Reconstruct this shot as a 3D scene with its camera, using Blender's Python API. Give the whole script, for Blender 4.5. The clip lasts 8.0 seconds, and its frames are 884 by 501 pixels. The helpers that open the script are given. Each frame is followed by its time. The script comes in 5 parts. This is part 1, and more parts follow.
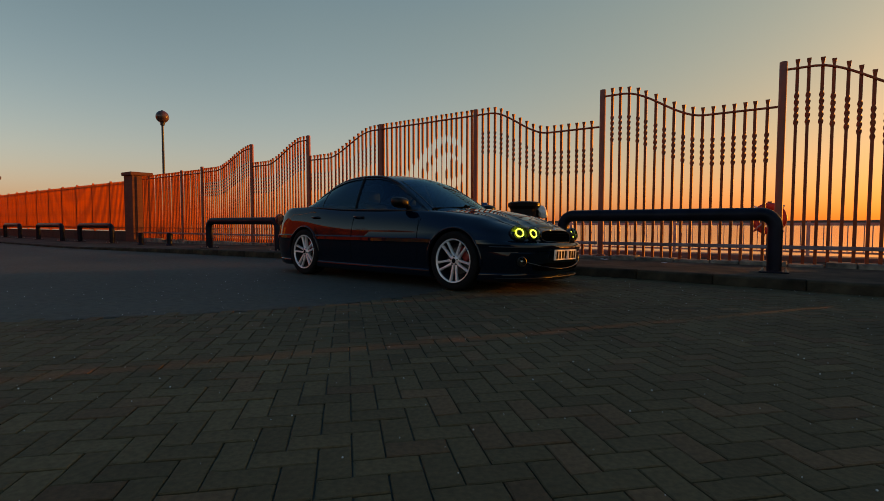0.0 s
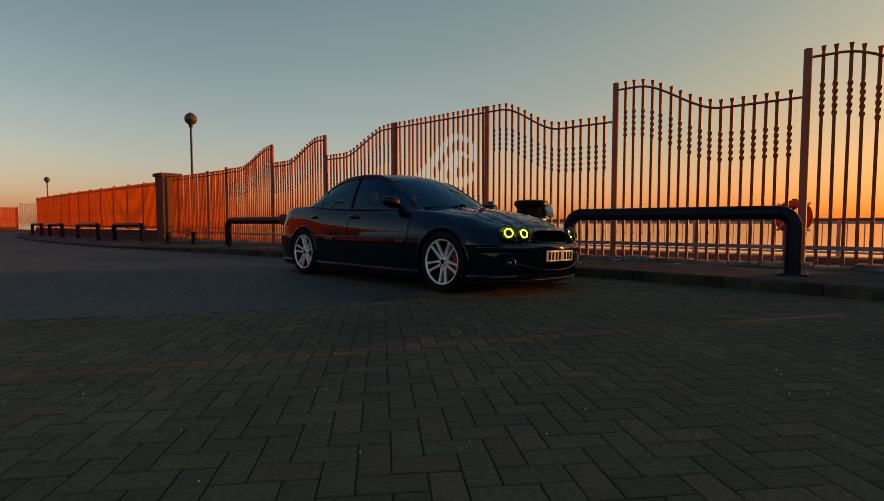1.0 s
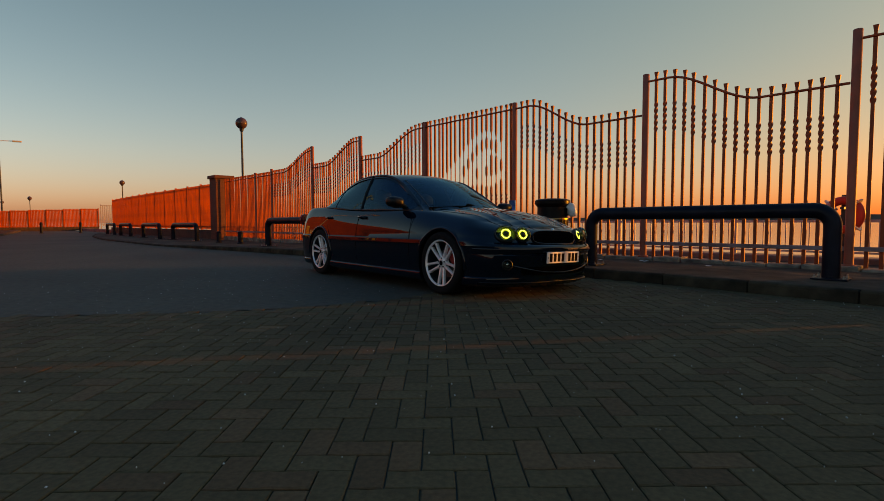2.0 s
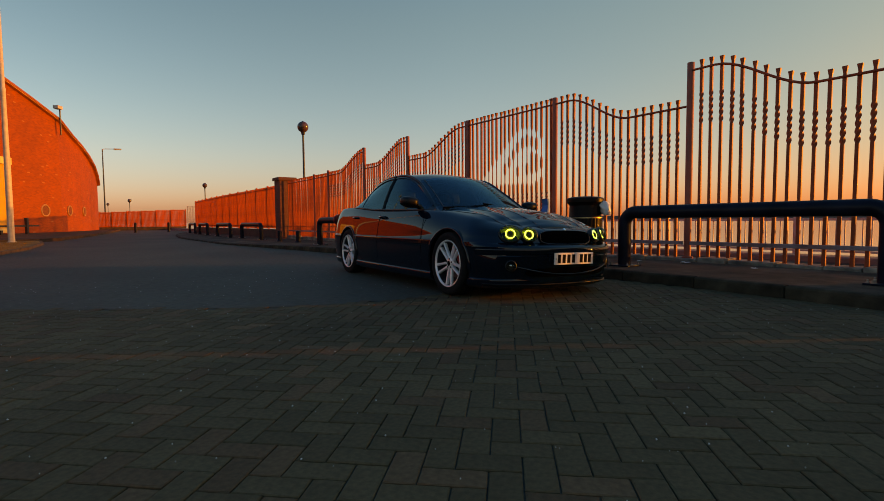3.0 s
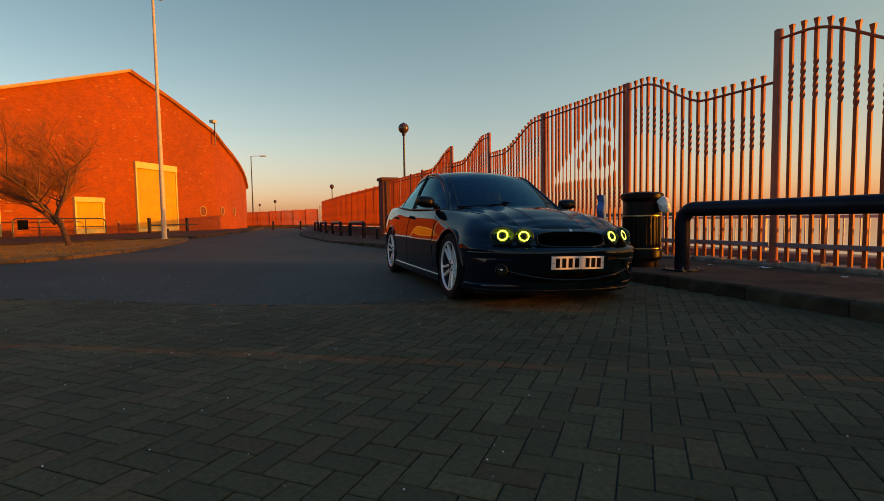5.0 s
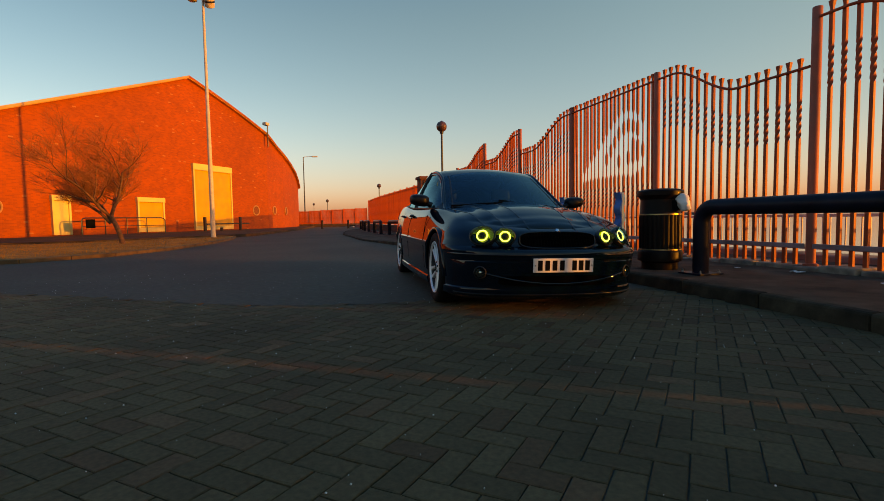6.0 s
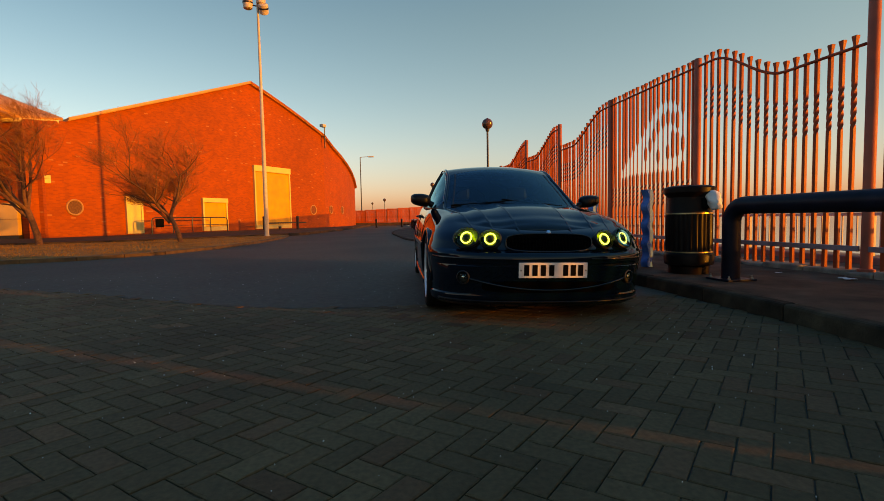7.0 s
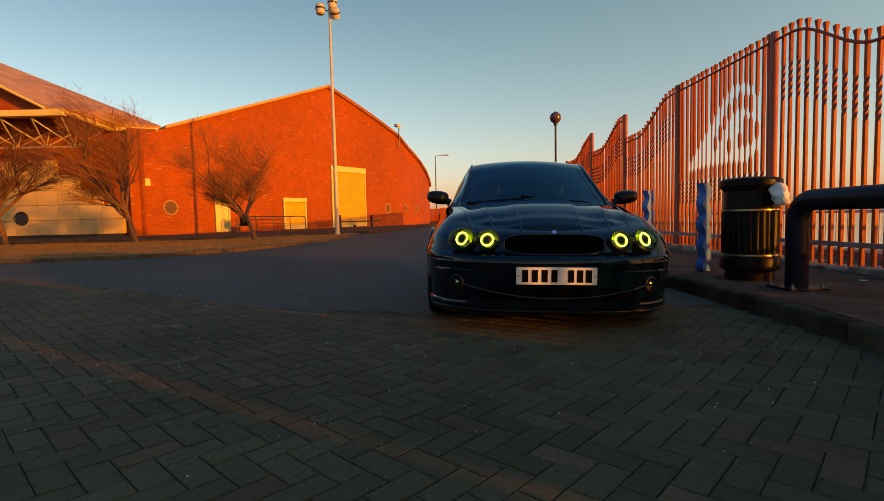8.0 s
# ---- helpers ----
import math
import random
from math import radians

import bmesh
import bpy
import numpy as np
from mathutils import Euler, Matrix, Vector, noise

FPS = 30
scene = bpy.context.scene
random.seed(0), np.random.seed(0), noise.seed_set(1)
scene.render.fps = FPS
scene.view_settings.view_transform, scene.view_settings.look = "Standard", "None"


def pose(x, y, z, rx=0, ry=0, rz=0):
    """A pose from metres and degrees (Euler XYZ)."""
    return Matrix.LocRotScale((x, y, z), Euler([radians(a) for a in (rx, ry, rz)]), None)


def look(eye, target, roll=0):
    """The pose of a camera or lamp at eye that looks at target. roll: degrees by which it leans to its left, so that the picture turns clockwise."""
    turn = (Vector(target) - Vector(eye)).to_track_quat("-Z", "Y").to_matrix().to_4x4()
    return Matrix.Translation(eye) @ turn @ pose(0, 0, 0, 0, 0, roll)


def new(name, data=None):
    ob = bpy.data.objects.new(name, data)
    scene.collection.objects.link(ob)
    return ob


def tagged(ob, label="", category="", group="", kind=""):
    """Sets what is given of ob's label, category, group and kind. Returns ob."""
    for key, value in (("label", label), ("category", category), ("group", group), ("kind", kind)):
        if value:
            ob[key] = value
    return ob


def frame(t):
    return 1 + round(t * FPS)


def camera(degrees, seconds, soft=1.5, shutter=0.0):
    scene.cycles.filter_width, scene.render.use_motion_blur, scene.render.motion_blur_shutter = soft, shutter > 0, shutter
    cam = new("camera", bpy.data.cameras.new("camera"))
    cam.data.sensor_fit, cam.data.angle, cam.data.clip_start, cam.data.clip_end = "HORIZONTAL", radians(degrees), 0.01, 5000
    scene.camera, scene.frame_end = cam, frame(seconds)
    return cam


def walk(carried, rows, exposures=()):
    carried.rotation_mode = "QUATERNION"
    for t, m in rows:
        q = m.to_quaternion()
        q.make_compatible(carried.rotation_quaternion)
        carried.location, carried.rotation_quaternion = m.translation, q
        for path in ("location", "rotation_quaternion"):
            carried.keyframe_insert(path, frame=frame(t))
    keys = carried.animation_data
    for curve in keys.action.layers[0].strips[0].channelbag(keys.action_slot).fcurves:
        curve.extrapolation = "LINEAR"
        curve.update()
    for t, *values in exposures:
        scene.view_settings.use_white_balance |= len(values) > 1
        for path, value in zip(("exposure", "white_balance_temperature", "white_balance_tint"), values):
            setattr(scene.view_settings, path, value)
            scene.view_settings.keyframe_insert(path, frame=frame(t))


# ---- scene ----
cam = camera(82.3, 8.0, 0.5)
METRES, EYE, TILT, LEAN, TURN = 4.96, 0.71, 0.0, 0.0, 35.9
ROWS = [
    (0.0, 0.0, 0.0, 0.0, 0.0, -2.99, -0.06),
    (0.5, 0.0472, 0.0191, 0.0018, 2.01, -3.09, -0.0),
    (1.0, 0.095, 0.035, 0.0028, 3.85, -3.16, 0.05),
    (1.5, 0.1504, 0.0518, 0.0044, 6.62, -3.23, 0.14),
    (3.0, 0.3274, 0.1102, 0.0081, 17.97, -3.4, 0.5),
    (3.5, 0.3833, 0.1366, 0.0064, 21.63, -3.45, 0.63),
    (4.0, 0.4348, 0.1626, 0.0071, 25.04, -3.5, 0.74),
    (4.5, 0.4912, 0.1992, 0.0125, 28.87, -3.55, 0.84),
    (6.0, 0.6104, 0.3572, 0.0108, 38.08, -3.62, 0.94),
    (6.5, 0.6415, 0.4145, 0.0117, 41.41, -3.65, 1.02),
    (7.0, 0.6699, 0.4711, 0.0124, 44.76, -3.67, 1.1),
    (7.5, 0.6892, 0.5408, 0.0149, 49.38, -3.69, 1.22),
    (8.0, 0.6997, 0.6075, 0.0112, 53.7, -3.71, 1.34),
]
walk(cam, [(t, pose(0, 0, EYE, TILT, LEAN, TURN) @ pose(METRES * x, METRES * y, METRES * z, 90 + pitch, roll, yaw)) for t, x, y, z, yaw, pitch, roll in ROWS],
     exposures=[(0.0, 0.76, 12100, 13), (4.5, 1.09, 11600, 9), (8.0, 1.20, 11300, 8)])

# ---- sky, sun, exposure ----
SUN_TURN, SUN_UP = 57.0, 5.8          # degrees anticlockwise from +x, and above the horizon
world = bpy.data.worlds.new("evening_sky")
scene.world = world
world.use_nodes = True
wn = world.node_tree.nodes
sky = wn.new("ShaderNodeTexSky")
sky.sky_type = "NISHITA"
sky.sun_disc = False
sky.sun_elevation = radians(SUN_UP)
sky.sun_rotation = radians(90 - SUN_TURN)
sky.air_density, sky.dust_density, sky.ozone_density = 1.0, 0.9, 2.0
wl = world.node_tree.links


def node(kind, **inputs):
    n = wn.new(kind)
    for k, v in inputs.items():
        n.inputs[int(k[1:])].default_value = v
    return n


# evening haze: pinker towards the horizon, orange towards the sun
way = wn.new("ShaderNodeTexCoord")
xyz = wn.new("ShaderNodeSeparateXYZ")
wl.new(way.outputs["Generated"], xyz.inputs[0])
fall = node("ShaderNodeMath", i1=-4.2)
fall.operation = "MULTIPLY"
low = node("ShaderNodeMath")
low.operation = "EXPONENT"
wl.new(xyz.outputs["Z"], fall.inputs[0]), wl.new(fall.outputs[0], low.inputs[0])
towards = node("ShaderNodeVectorMath", i1=(math.cos(radians(SUN_TURN)), math.sin(radians(SUN_TURN)), 0))
towards.operation = "DOT_PRODUCT"
wl.new(way.outputs["Generated"], towards.inputs[0])
near_sun = node("ShaderNodeMapRange", i1=0.0, i2=1.0)
near_sun.interpolation_type = "SMOOTHSTEP"
wl.new(towards.outputs["Value"], near_sun.inputs[0])
wide = node("ShaderNodeMath", i1=-2.0)
wide.operation = "MULTIPLY"
spread = node("ShaderNodeMath")
spread.operation = "EXPONENT"
wl.new(xyz.outputs["Z"], wide.inputs[0]), wl.new(wide.outputs[0], spread.inputs[0])
both = node("ShaderNodeMath")
both.operation = "MULTIPLY"
wl.new(spread.outputs[0], both.inputs[0]), wl.new(near_sun.outputs[0], both.inputs[1])
overhead = node("ShaderNodeMapRange", i1=0.33, i2=0.80)
overhead.interpolation_type = "SMOOTHSTEP"
wl.new(xyz.outputs["Z"], overhead.inputs[0])
# a narrow rose-orange band along the horizon, and a duskier sky high up away from the sun
narrow = node("ShaderNodeMath", i1=-15.0)
narrow.operation = "MULTIPLY"
band = node("ShaderNodeMath")
band.operation = "EXPONENT"
wl.new(xyz.outputs["Z"], narrow.inputs[0]), wl.new(narrow.outputs[0], band.inputs[0])
away = node("ShaderNodeMapRange", i1=0.1, i2=-0.9)
high = node("ShaderNodeMapRange", i1=0.12, i2=0.55)
dusk = node("ShaderNodeMath")
dusk.operation = "MULTIPLY"
wl.new(towards.outputs["Value"], away.inputs[0]), wl.new(xyz.outputs["Z"], high.inputs[0])
wl.new(away.outputs[0], dusk.inputs[0]), wl.new(high.outputs[0], dusk.inputs[1])
height_tint, sun_tint, top_tint, band_tint, dusk_tint, haze, glow, deep, rosy, dusky = (wn.new("ShaderNodeMix") for _ in range(10))
for m in (height_tint, sun_tint, top_tint, band_tint, dusk_tint, haze, glow, deep, rosy, dusky):
    m.data_type = "RGBA"
height_tint.inputs["A"].default_value, height_tint.inputs["B"].default_value = (0.80, 0.99, 0.98, 1), (1.06, 0.92, 1.38, 1)
sun_tint.inputs["A"].default_value, sun_tint.inputs["B"].default_value = (1, 1, 1, 1), (0.66, 0.36, 0.115, 1)
wl.new(low.outputs[0], height_tint.inputs["Factor"]), wl.new(both.outputs[0], sun_tint.inputs["Factor"])
top_tint.inputs["A"].default_value, top_tint.inputs["B"].default_value = (1, 1, 1, 1), (0.30, 0.88, 1.56, 1)
wl.new(overhead.outputs[0], top_tint.inputs["Factor"])
band_tint.inputs["A"].default_value, band_tint.inputs["B"].default_value = (1, 1, 1, 1), (0.84, 0.58, 0.76, 1)
dusk_tint.inputs["A"].default_value, dusk_tint.inputs["B"].default_value = (1, 1, 1, 1), (0.29, 0.46, 0.64, 1)
wl.new(band.outputs[0], band_tint.inputs["Factor"]), wl.new(dusk.outputs[0], dusk_tint.inputs["Factor"])
for m, src, tint in ((haze, sky.outputs[0], height_tint), (glow, haze.outputs["Result"], sun_tint), (deep, glow.outputs["Result"], top_tint),
                     (rosy, deep.outputs["Result"], band_tint), (dusky, rosy.outputs["Result"], dusk_tint)):
    m.blend_type = "MULTIPLY"
    m.inputs["Factor"].default_value = 1
    wl.new(src, m.inputs["A"]), wl.new(tint.outputs["Result"], m.inputs["B"])
wl.new(dusky.outputs["Result"], wn["Background"].inputs[0])
wn["Background"].inputs[1].default_value = 0.15

sun = new("sun", bpy.data.lights.new("sun", "SUN"))
sun.data.energy, sun.data.angle, sun.data.color = 2.4, radians(0.8), (1.0, 0.39, 0.06)
a, e = radians(SUN_TURN), radians(SUN_UP)
sun.matrix_world = look((0, 0, 60), (-math.cos(a) * math.cos(e), -math.sin(a) * math.cos(e), 60 - math.sin(e)))


# ---- materials ----
def material(name, base, rough=0.6, metal=0.0, vary=0.25, scale=8.0, fine=0.0, bump=0.0, tint=None, each=0.0, island=0.0,
             coat=0.0, spec=0.5, patch=0.0, patch_scale=0.6):
    """Procedural surface: two scales of noise in the colour, relief, and a shift of its own for each object or island."""
    m = bpy.data.materials.new(name)
    m.use_nodes = True
    nt = m.node_tree
    n, l = nt.nodes, nt.links
    b = n["Principled BSDF"]
    b.inputs["Roughness"].default_value = rough
    b.inputs["Metallic"].default_value = metal
    b.inputs["Specular IOR Level"].default_value = spec
    b.inputs["Coat Weight"].default_value = coat
    b.inputs["Coat Roughness"].default_value = 0.02
    b.inputs["Coat IOR"].default_value = 1.45
    co = n.new("ShaderNodeTexCoord")
    no = n.new("ShaderNodeTexNoise")
    no.inputs["Scale"].default_value, no.inputs["Detail"].default_value = scale, 6
    l.new(co.outputs["Object"], no.inputs["Vector"])
    ramp = n.new("ShaderNodeMapRange")
    ramp.inputs["From Min"].default_value, ramp.inputs["From Max"].default_value = 0.3, 0.7
    ramp.inputs["To Min"].default_value, ramp.inputs["To Max"].default_value = 1 - vary, 1 + vary
    l.new(no.outputs["Fac"], ramp.inputs["Value"])
    value = ramp.outputs[0]

    def times(sock, lo, hi, src, f0=0.0, f1=1.0):
        r = n.new("ShaderNodeMapRange")
        r.inputs["From Min"].default_value, r.inputs["From Max"].default_value = f0, f1
        r.inputs["To Min"].default_value, r.inputs["To Max"].default_value = lo, hi
        l.new(src, r.inputs["Value"])
        q = n.new("ShaderNodeMath")
        q.operation = "MULTIPLY"
        l.new(sock, q.inputs[0]), l.new(r.outputs[0], q.inputs[1])
        return q.outputs[0]

    if patch:
        big = n.new("ShaderNodeTexNoise")
        big.inputs["Scale"].default_value, big.inputs["Detail"].default_value = patch_scale, 3
        l.new(co.outputs["Object"], big.inputs["Vector"])
        value = times(value, 1 - patch, 1 + patch, big.outputs["Fac"], 0.3, 0.7)
    if each:
        info = n.new("ShaderNodeObjectInfo")
        value = times(value, 1 - each, 1 + each, info.outputs["Random"])
    if island:
        geo = n.new("ShaderNodeNewGeometry")
        value = times(value, 1 - island, 1 + island, geo.outputs["Random Per Island"])
    mix = n.new("ShaderNodeMix")
    mix.data_type, mix.blend_type = "RGBA", "MULTIPLY"
    mix.inputs["Factor"].default_value = 1
    mix.inputs["A"].default_value = (*base, 1)
    if tint:
        t2 = n.new("ShaderNodeMix")
        t2.data_type = "RGBA"
        t2.inputs["A"].default_value, t2.inputs["B"].default_value = (*base, 1), (*tint, 1)
        nz = n.new("ShaderNodeTexNoise")
        nz.inputs["Scale"].default_value, nz.inputs["Detail"].default_value = scale * 0.4, 5
        l.new(co.outputs["Object"], nz.inputs["Vector"])
        mr = n.new("ShaderNodeMapRange")
        mr.inputs["From Min"].default_value, mr.inputs["From Max"].default_value = 0.45, 0.65
        l.new(nz.outputs["Fac"], mr.inputs["Value"])
        l.new(mr.outputs[0], t2.inputs["Factor"])
        l.new(t2.outputs["Result"], mix.inputs["A"])
    l.new(value, mix.inputs["B"])
    l.new(mix.outputs["Result"], b.inputs["Base Color"])
    if bump:
        bn = n.new("ShaderNodeTexNoise")
        bn.inputs["Scale"].default_value, bn.inputs["Detail"].default_value = fine or scale * 6, 5
        l.new(co.outputs["Object"], bn.inputs["Vector"])
        bp = n.new("ShaderNodeBump")
        bp.inputs["Strength"].default_value, bp.inputs["Distance"].default_value = bump, 0.01
        l.new(bn.outputs["Fac"], bp.inputs["Height"])
        l.new(bp.outputs[0], b.inputs["Normal"])
    return m


def brick_material(name, tone, mortar):
    m = material(name, tone, 0.85, vary=0.12, scale=1.6, patch=0.12, patch_scale=0.15)
    n, l = m.node_tree.nodes, m.node_tree.links
    b = n["Principled BSDF"]
    br = n.new("ShaderNodeTexBrick")
    br.inputs["Scale"].default_value = 1
    br.inputs["Brick Width"].default_value, br.inputs["Row Height"].default_value, br.inputs["Mortar Size"].default_value = 0.225, 0.075, 0.006
    br.inputs["Color1"].default_value, br.inputs["Color2"].default_value = (0.80, 0.78, 0.78, 1), (1.12, 1.09, 1.08, 1)
    br.inputs["Mortar"].default_value = (*mortar, 1)
    uv = n.new("ShaderNodeUVMap")
    l.new(uv.outputs[0], br.inputs["Vector"])
    src = b.inputs["Base Color"].links[0].from_socket
    mul = n.new("ShaderNodeMix")
    mul.data_type, mul.blend_type = "RGBA", "MULTIPLY"
    mul.inputs["Factor"].default_value = 1
    l.new(src, mul.inputs["A"]), l.new(br.outputs["Color"], mul.inputs["B"])
    # a few pale spalled bricks
    vo = n.new("ShaderNodeTexWhiteNoise")
    vo.noise_dimensions = "2D"
    sn = n.new("ShaderNodeVectorMath")
    sn.operation = "SNAP"
    sn.inputs[1].default_value = (0.225, 0.075, 1)
    l.new(uv.outputs[0], sn.inputs[0]), l.new(sn.outputs[0], vo.inputs["Vector"])
    gt = n.new("ShaderNodeMath")
    gt.operation = "GREATER_THAN"
    gt.inputs[1].default_value = 0.992
    l.new(vo.outputs["Value"], gt.inputs[0])
    pale = n.new("ShaderNodeMix")
    pale.data_type = "RGBA"
    pale.inputs["B"].default_value = (0.36, 0.13, 0.05, 1)
    l.new(gt.outputs[0], pale.inputs["Factor"]), l.new(mul.outputs["Result"], pale.inputs["A"])
    l.new(pale.outputs["Result"], b.inputs["Base Color"])
    return m


def glass_material(name, tint, clear, ior=1.47):
    m = bpy.data.materials.new(name)
    m.use_nodes = True
    n, l = m.node_tree.nodes, m.node_tree.links
    n.remove(n["Principled BSDF"])
    tr, gl, mx, fr, df, m2 = (n.new(k) for k in ("ShaderNodeBsdfTransparent", "ShaderNodeBsdfGlossy", "ShaderNodeMixShader",
                                                "ShaderNodeFresnel", "ShaderNodeBsdfDiffuse", "ShaderNodeMixShader"))
    tr.inputs[0].default_value = (*tint, 1)
    gl.inputs["Roughness"].default_value = 0.02
    # blue diffuse and blue-tinted gloss stand in for deep blue sky reflections
    df.inputs[0].default_value = (0.002, 0.022, 0.042, 1)
    gl.inputs[0].default_value = (0.42, 0.86, 1.0, 1)
    fr.inputs["IOR"].default_value = ior
    m2.inputs[0].default_value = clear
    l.new(df.outputs[0], m2.inputs[1]), l.new(tr.outputs[0], m2.inputs[2])
    l.new(fr.outputs[0], mx.inputs[0]), l.new(m2.outputs[0], mx.inputs[1]), l.new(gl.outputs[0], mx.inputs[2])
    l.new(mx.outputs[0], n["Material Output"].inputs[0])
    return m


def glow_material(name, colour, strength):
    m = bpy.data.materials.new(name)
    m.use_nodes = True
    b = m.node_tree.nodes["Principled BSDF"]
    b.inputs["Base Color"].default_value = (0.8, 0.8, 0.8, 1)
    b.inputs["Emission Color"].default_value = (*colour, 1)
    b.inputs["Emission Strength"].default_value = strength
    return m


PAVER = material("grey_paving_block", (0.130, 0.080, 0.038), 0.85, vary=0.22, scale=45, bump=0.14, fine=160, island=0.17, each=0.17, patch=0.34, patch_scale=0.5, spec=0.22)
PAVER_RED = material("red_paving_block", (0.154, 0.078, 0.038), 0.85, vary=0.22, scale=45, bump=0.14, fine=160, each=0.2, island=0.2, patch=0.34, patch_scale=0.35, spec=0.22)
ROAD = material("far_paved_road", (0.076, 0.065, 0.049), 0.8, vary=0.25, scale=14, bump=0.15, fine=140, tint=(0.079, 0.062, 0.042), patch=0.22, patch_scale=0.35, spec=0.3)
GRIT = material("pale_grit", (0.75, 0.73, 0.7), 0.4, vary=0.2)
KERB = material("concrete_kerb", (0.058, 0.045, 0.029), 0.9, vary=0.5, scale=5, bump=0.5, fine=40, each=0.10, tint=(0.036, 0.028, 0.019), spec=0.1)
PAVEMENT = material("pavement_slab", (0.095, 0.068, 0.048), 0.85, vary=0.4, scale=4, bump=0.2, fine=80, tint=(0.06, 0.048, 0.036), patch=0.3, spec=0.1)
RUBBLE = material("mortared_stone", (0.27, 0.215, 0.16), 0.9, vary=0.5, scale=7, bump=0.9, fine=30, tint=(0.13, 0.105, 0.085), each=0.2)
FENCE = material("pink_fence_paint", (0.40, 0.066, 0.024), 0.5, vary=0.2, scale=5, bump=0.2, fine=90, tint=(0.32, 0.052, 0.02), each=0.1, spec=0.2)
FENCE_POST = material("fence_post_paint", (0.42, 0.095, 0.055), 0.55, vary=0.2, scale=3, bump=0.2, fine=60, tint=(0.27, 0.085, 0.065), spec=0.25)
# lavender puts the sky reflected by the shaded bottom rail into its colour
RAIL_SKYLIT = material("skylit_lavender_rail_paint", (0.30, 0.20, 0.21), 0.6, vary=0.25, scale=5, tint=(0.24, 0.12, 0.11))
DARK_WALL = material("dark_wall_coat", (0.07, 0.04, 0.026), 0.9, vary=0.3, scale=3, bump=0.4, patch=0.2)
FOOTWAY = material("brown_footway", (0.085, 0.05, 0.03), 0.9, vary=0.35, scale=3, bump=0.5, tint=(0.05, 0.03, 0.02), patch=0.3, spec=0.2)
GRILLE = material("grille_mesh", (0.003, 0.003, 0.003), 0.7, vary=0.2, spec=0.03)
FAR_FENCE = material("far_fence_paint", (0.50, 0.08, 0.022), 0.6, vary=0.2, scale=2, tint=(0.45, 0.068, 0.018), each=0.12, spec=0.2)
PALE_RAIL = material("pale_rail_paint", (0.5, 0.45, 0.4), 0.5, vary=0.2, scale=6)
BLACK_PAINT = material("black_barrier_paint", (0.006, 0.008, 0.016), 0.4, vary=0.4, scale=6, bump=0.08, fine=50, spec=0.14)
BOLT = material("galvanised_bolt", (0.35, 0.33, 0.3), 0.4, 0.8, vary=0.2)
BLUE = material("blue_post_paint", (0.015, 0.14, 0.46), 0.5, vary=0.3, scale=12, tint=(0.08, 0.20, 0.42), bump=0.2)
PILLAR = brick_material("dark_brick", (0.15, 0.05, 0.03), (0.9, 0.9, 0.9))
BRICK = brick_material("red_brick", (0.29, 0.052, 0.011), (1.08, 1.15, 1.2))
CREAM = material("cream_paint", (0.70, 0.54, 0.19), 0.55, vary=0.1, scale=2)
DOOR_YELLOW = material("buff_door_paint", (0.58, 0.31, 0.045), 0.55, vary=0.12, scale=1.5)
PANEL = material("pale_wall_panel", (0.60, 0.39, 0.16), 0.5, vary=0.12, scale=1.0, each=0.15)
ROOF = material("roof_sheet", (0.52, 0.255, 0.09), 0.6, vary=0.2, scale=0.8, patch=0.25)
STEEL = material("painted_steel", (0.55, 0.47, 0.38), 0.5, vary=0.15)
DARK_STEEL = material("dark_steel", (0.03, 0.03, 0.035), 0.4, 0.3, vary=0.2)
GRASS_SOIL = material("winter_turf", (0.30, 0.13, 0.014), 0.95, vary=0.45, scale=3, bump=0.8, fine=40, tint=(0.17, 0.10, 0.025), patch=0.3)
GRASS = material("grass_blade", (0.36, 0.150, 0.014), 0.8, vary=0.3, island=0.25)
VERGE_TRIM = material("faded_verge_trim", (0.48, 0.28, 0.12), 0.6, vary=0.2, scale=1.5)
VERGE_RED = material("brick_red_verge_trim", (0.34, 0.075, 0.018), 0.7, vary=0.2, scale=1.5)
BARK = material("bark", (0.13, 0.058, 0.028), 0.9, vary=0.4, scale=12, bump=0.6)
TWIG = material("twig", (0.21, 0.075, 0.026), 0.9, vary=0.3)
WATER = material("estuary_water", (0.02, 0.03, 0.035), 0.12, vary=0.2, scale=0.2, bump=0.25, fine=1.2, spec=0.6)
SHORE = material("far_shore", (0.10, 0.09, 0.085), 0.9, vary=0.3, scale=0.02)
QUAY = material("quay_concrete", (0.24, 0.2, 0.17), 0.9, vary=0.3, scale=2, bump=0.4, tint=(0.15, 0.13, 0.11))
# black paint; the blue in its base stands in for reflected sky
CAR_PAINT = material("black_car_paint", (0.0006, 0.0042, 0.0105), 0.3, vary=0.1, scale=3, coat=1.0, spec=0.0)
CAR_TRIM = material("black_plastic_trim", (0.008, 0.008, 0.009), 0.45, vary=0.2, scale=20)
MIRROR_SHELL = material("satin_black_mirror_shell", (0.003, 0.003, 0.004), 0.4, vary=0.15, scale=20, spec=0.25)
INTERIOR = material("dark_cabin_cloth", (0.015, 0.015, 0.017), 0.8, vary=0.2, scale=20)
CABIN_LEATHER = material("grey_cabin_leather", (0.06, 0.058, 0.055), 0.5, vary=0.2, scale=20)
CHROME = material("chrome", (0.7, 0.7, 0.7), 0.12, 1.0, vary=0.05)
ALLOY = material("silver_alloy", (0.86, 0.85, 0.84), 0.28, 0.4, vary=0.08, scale=20)
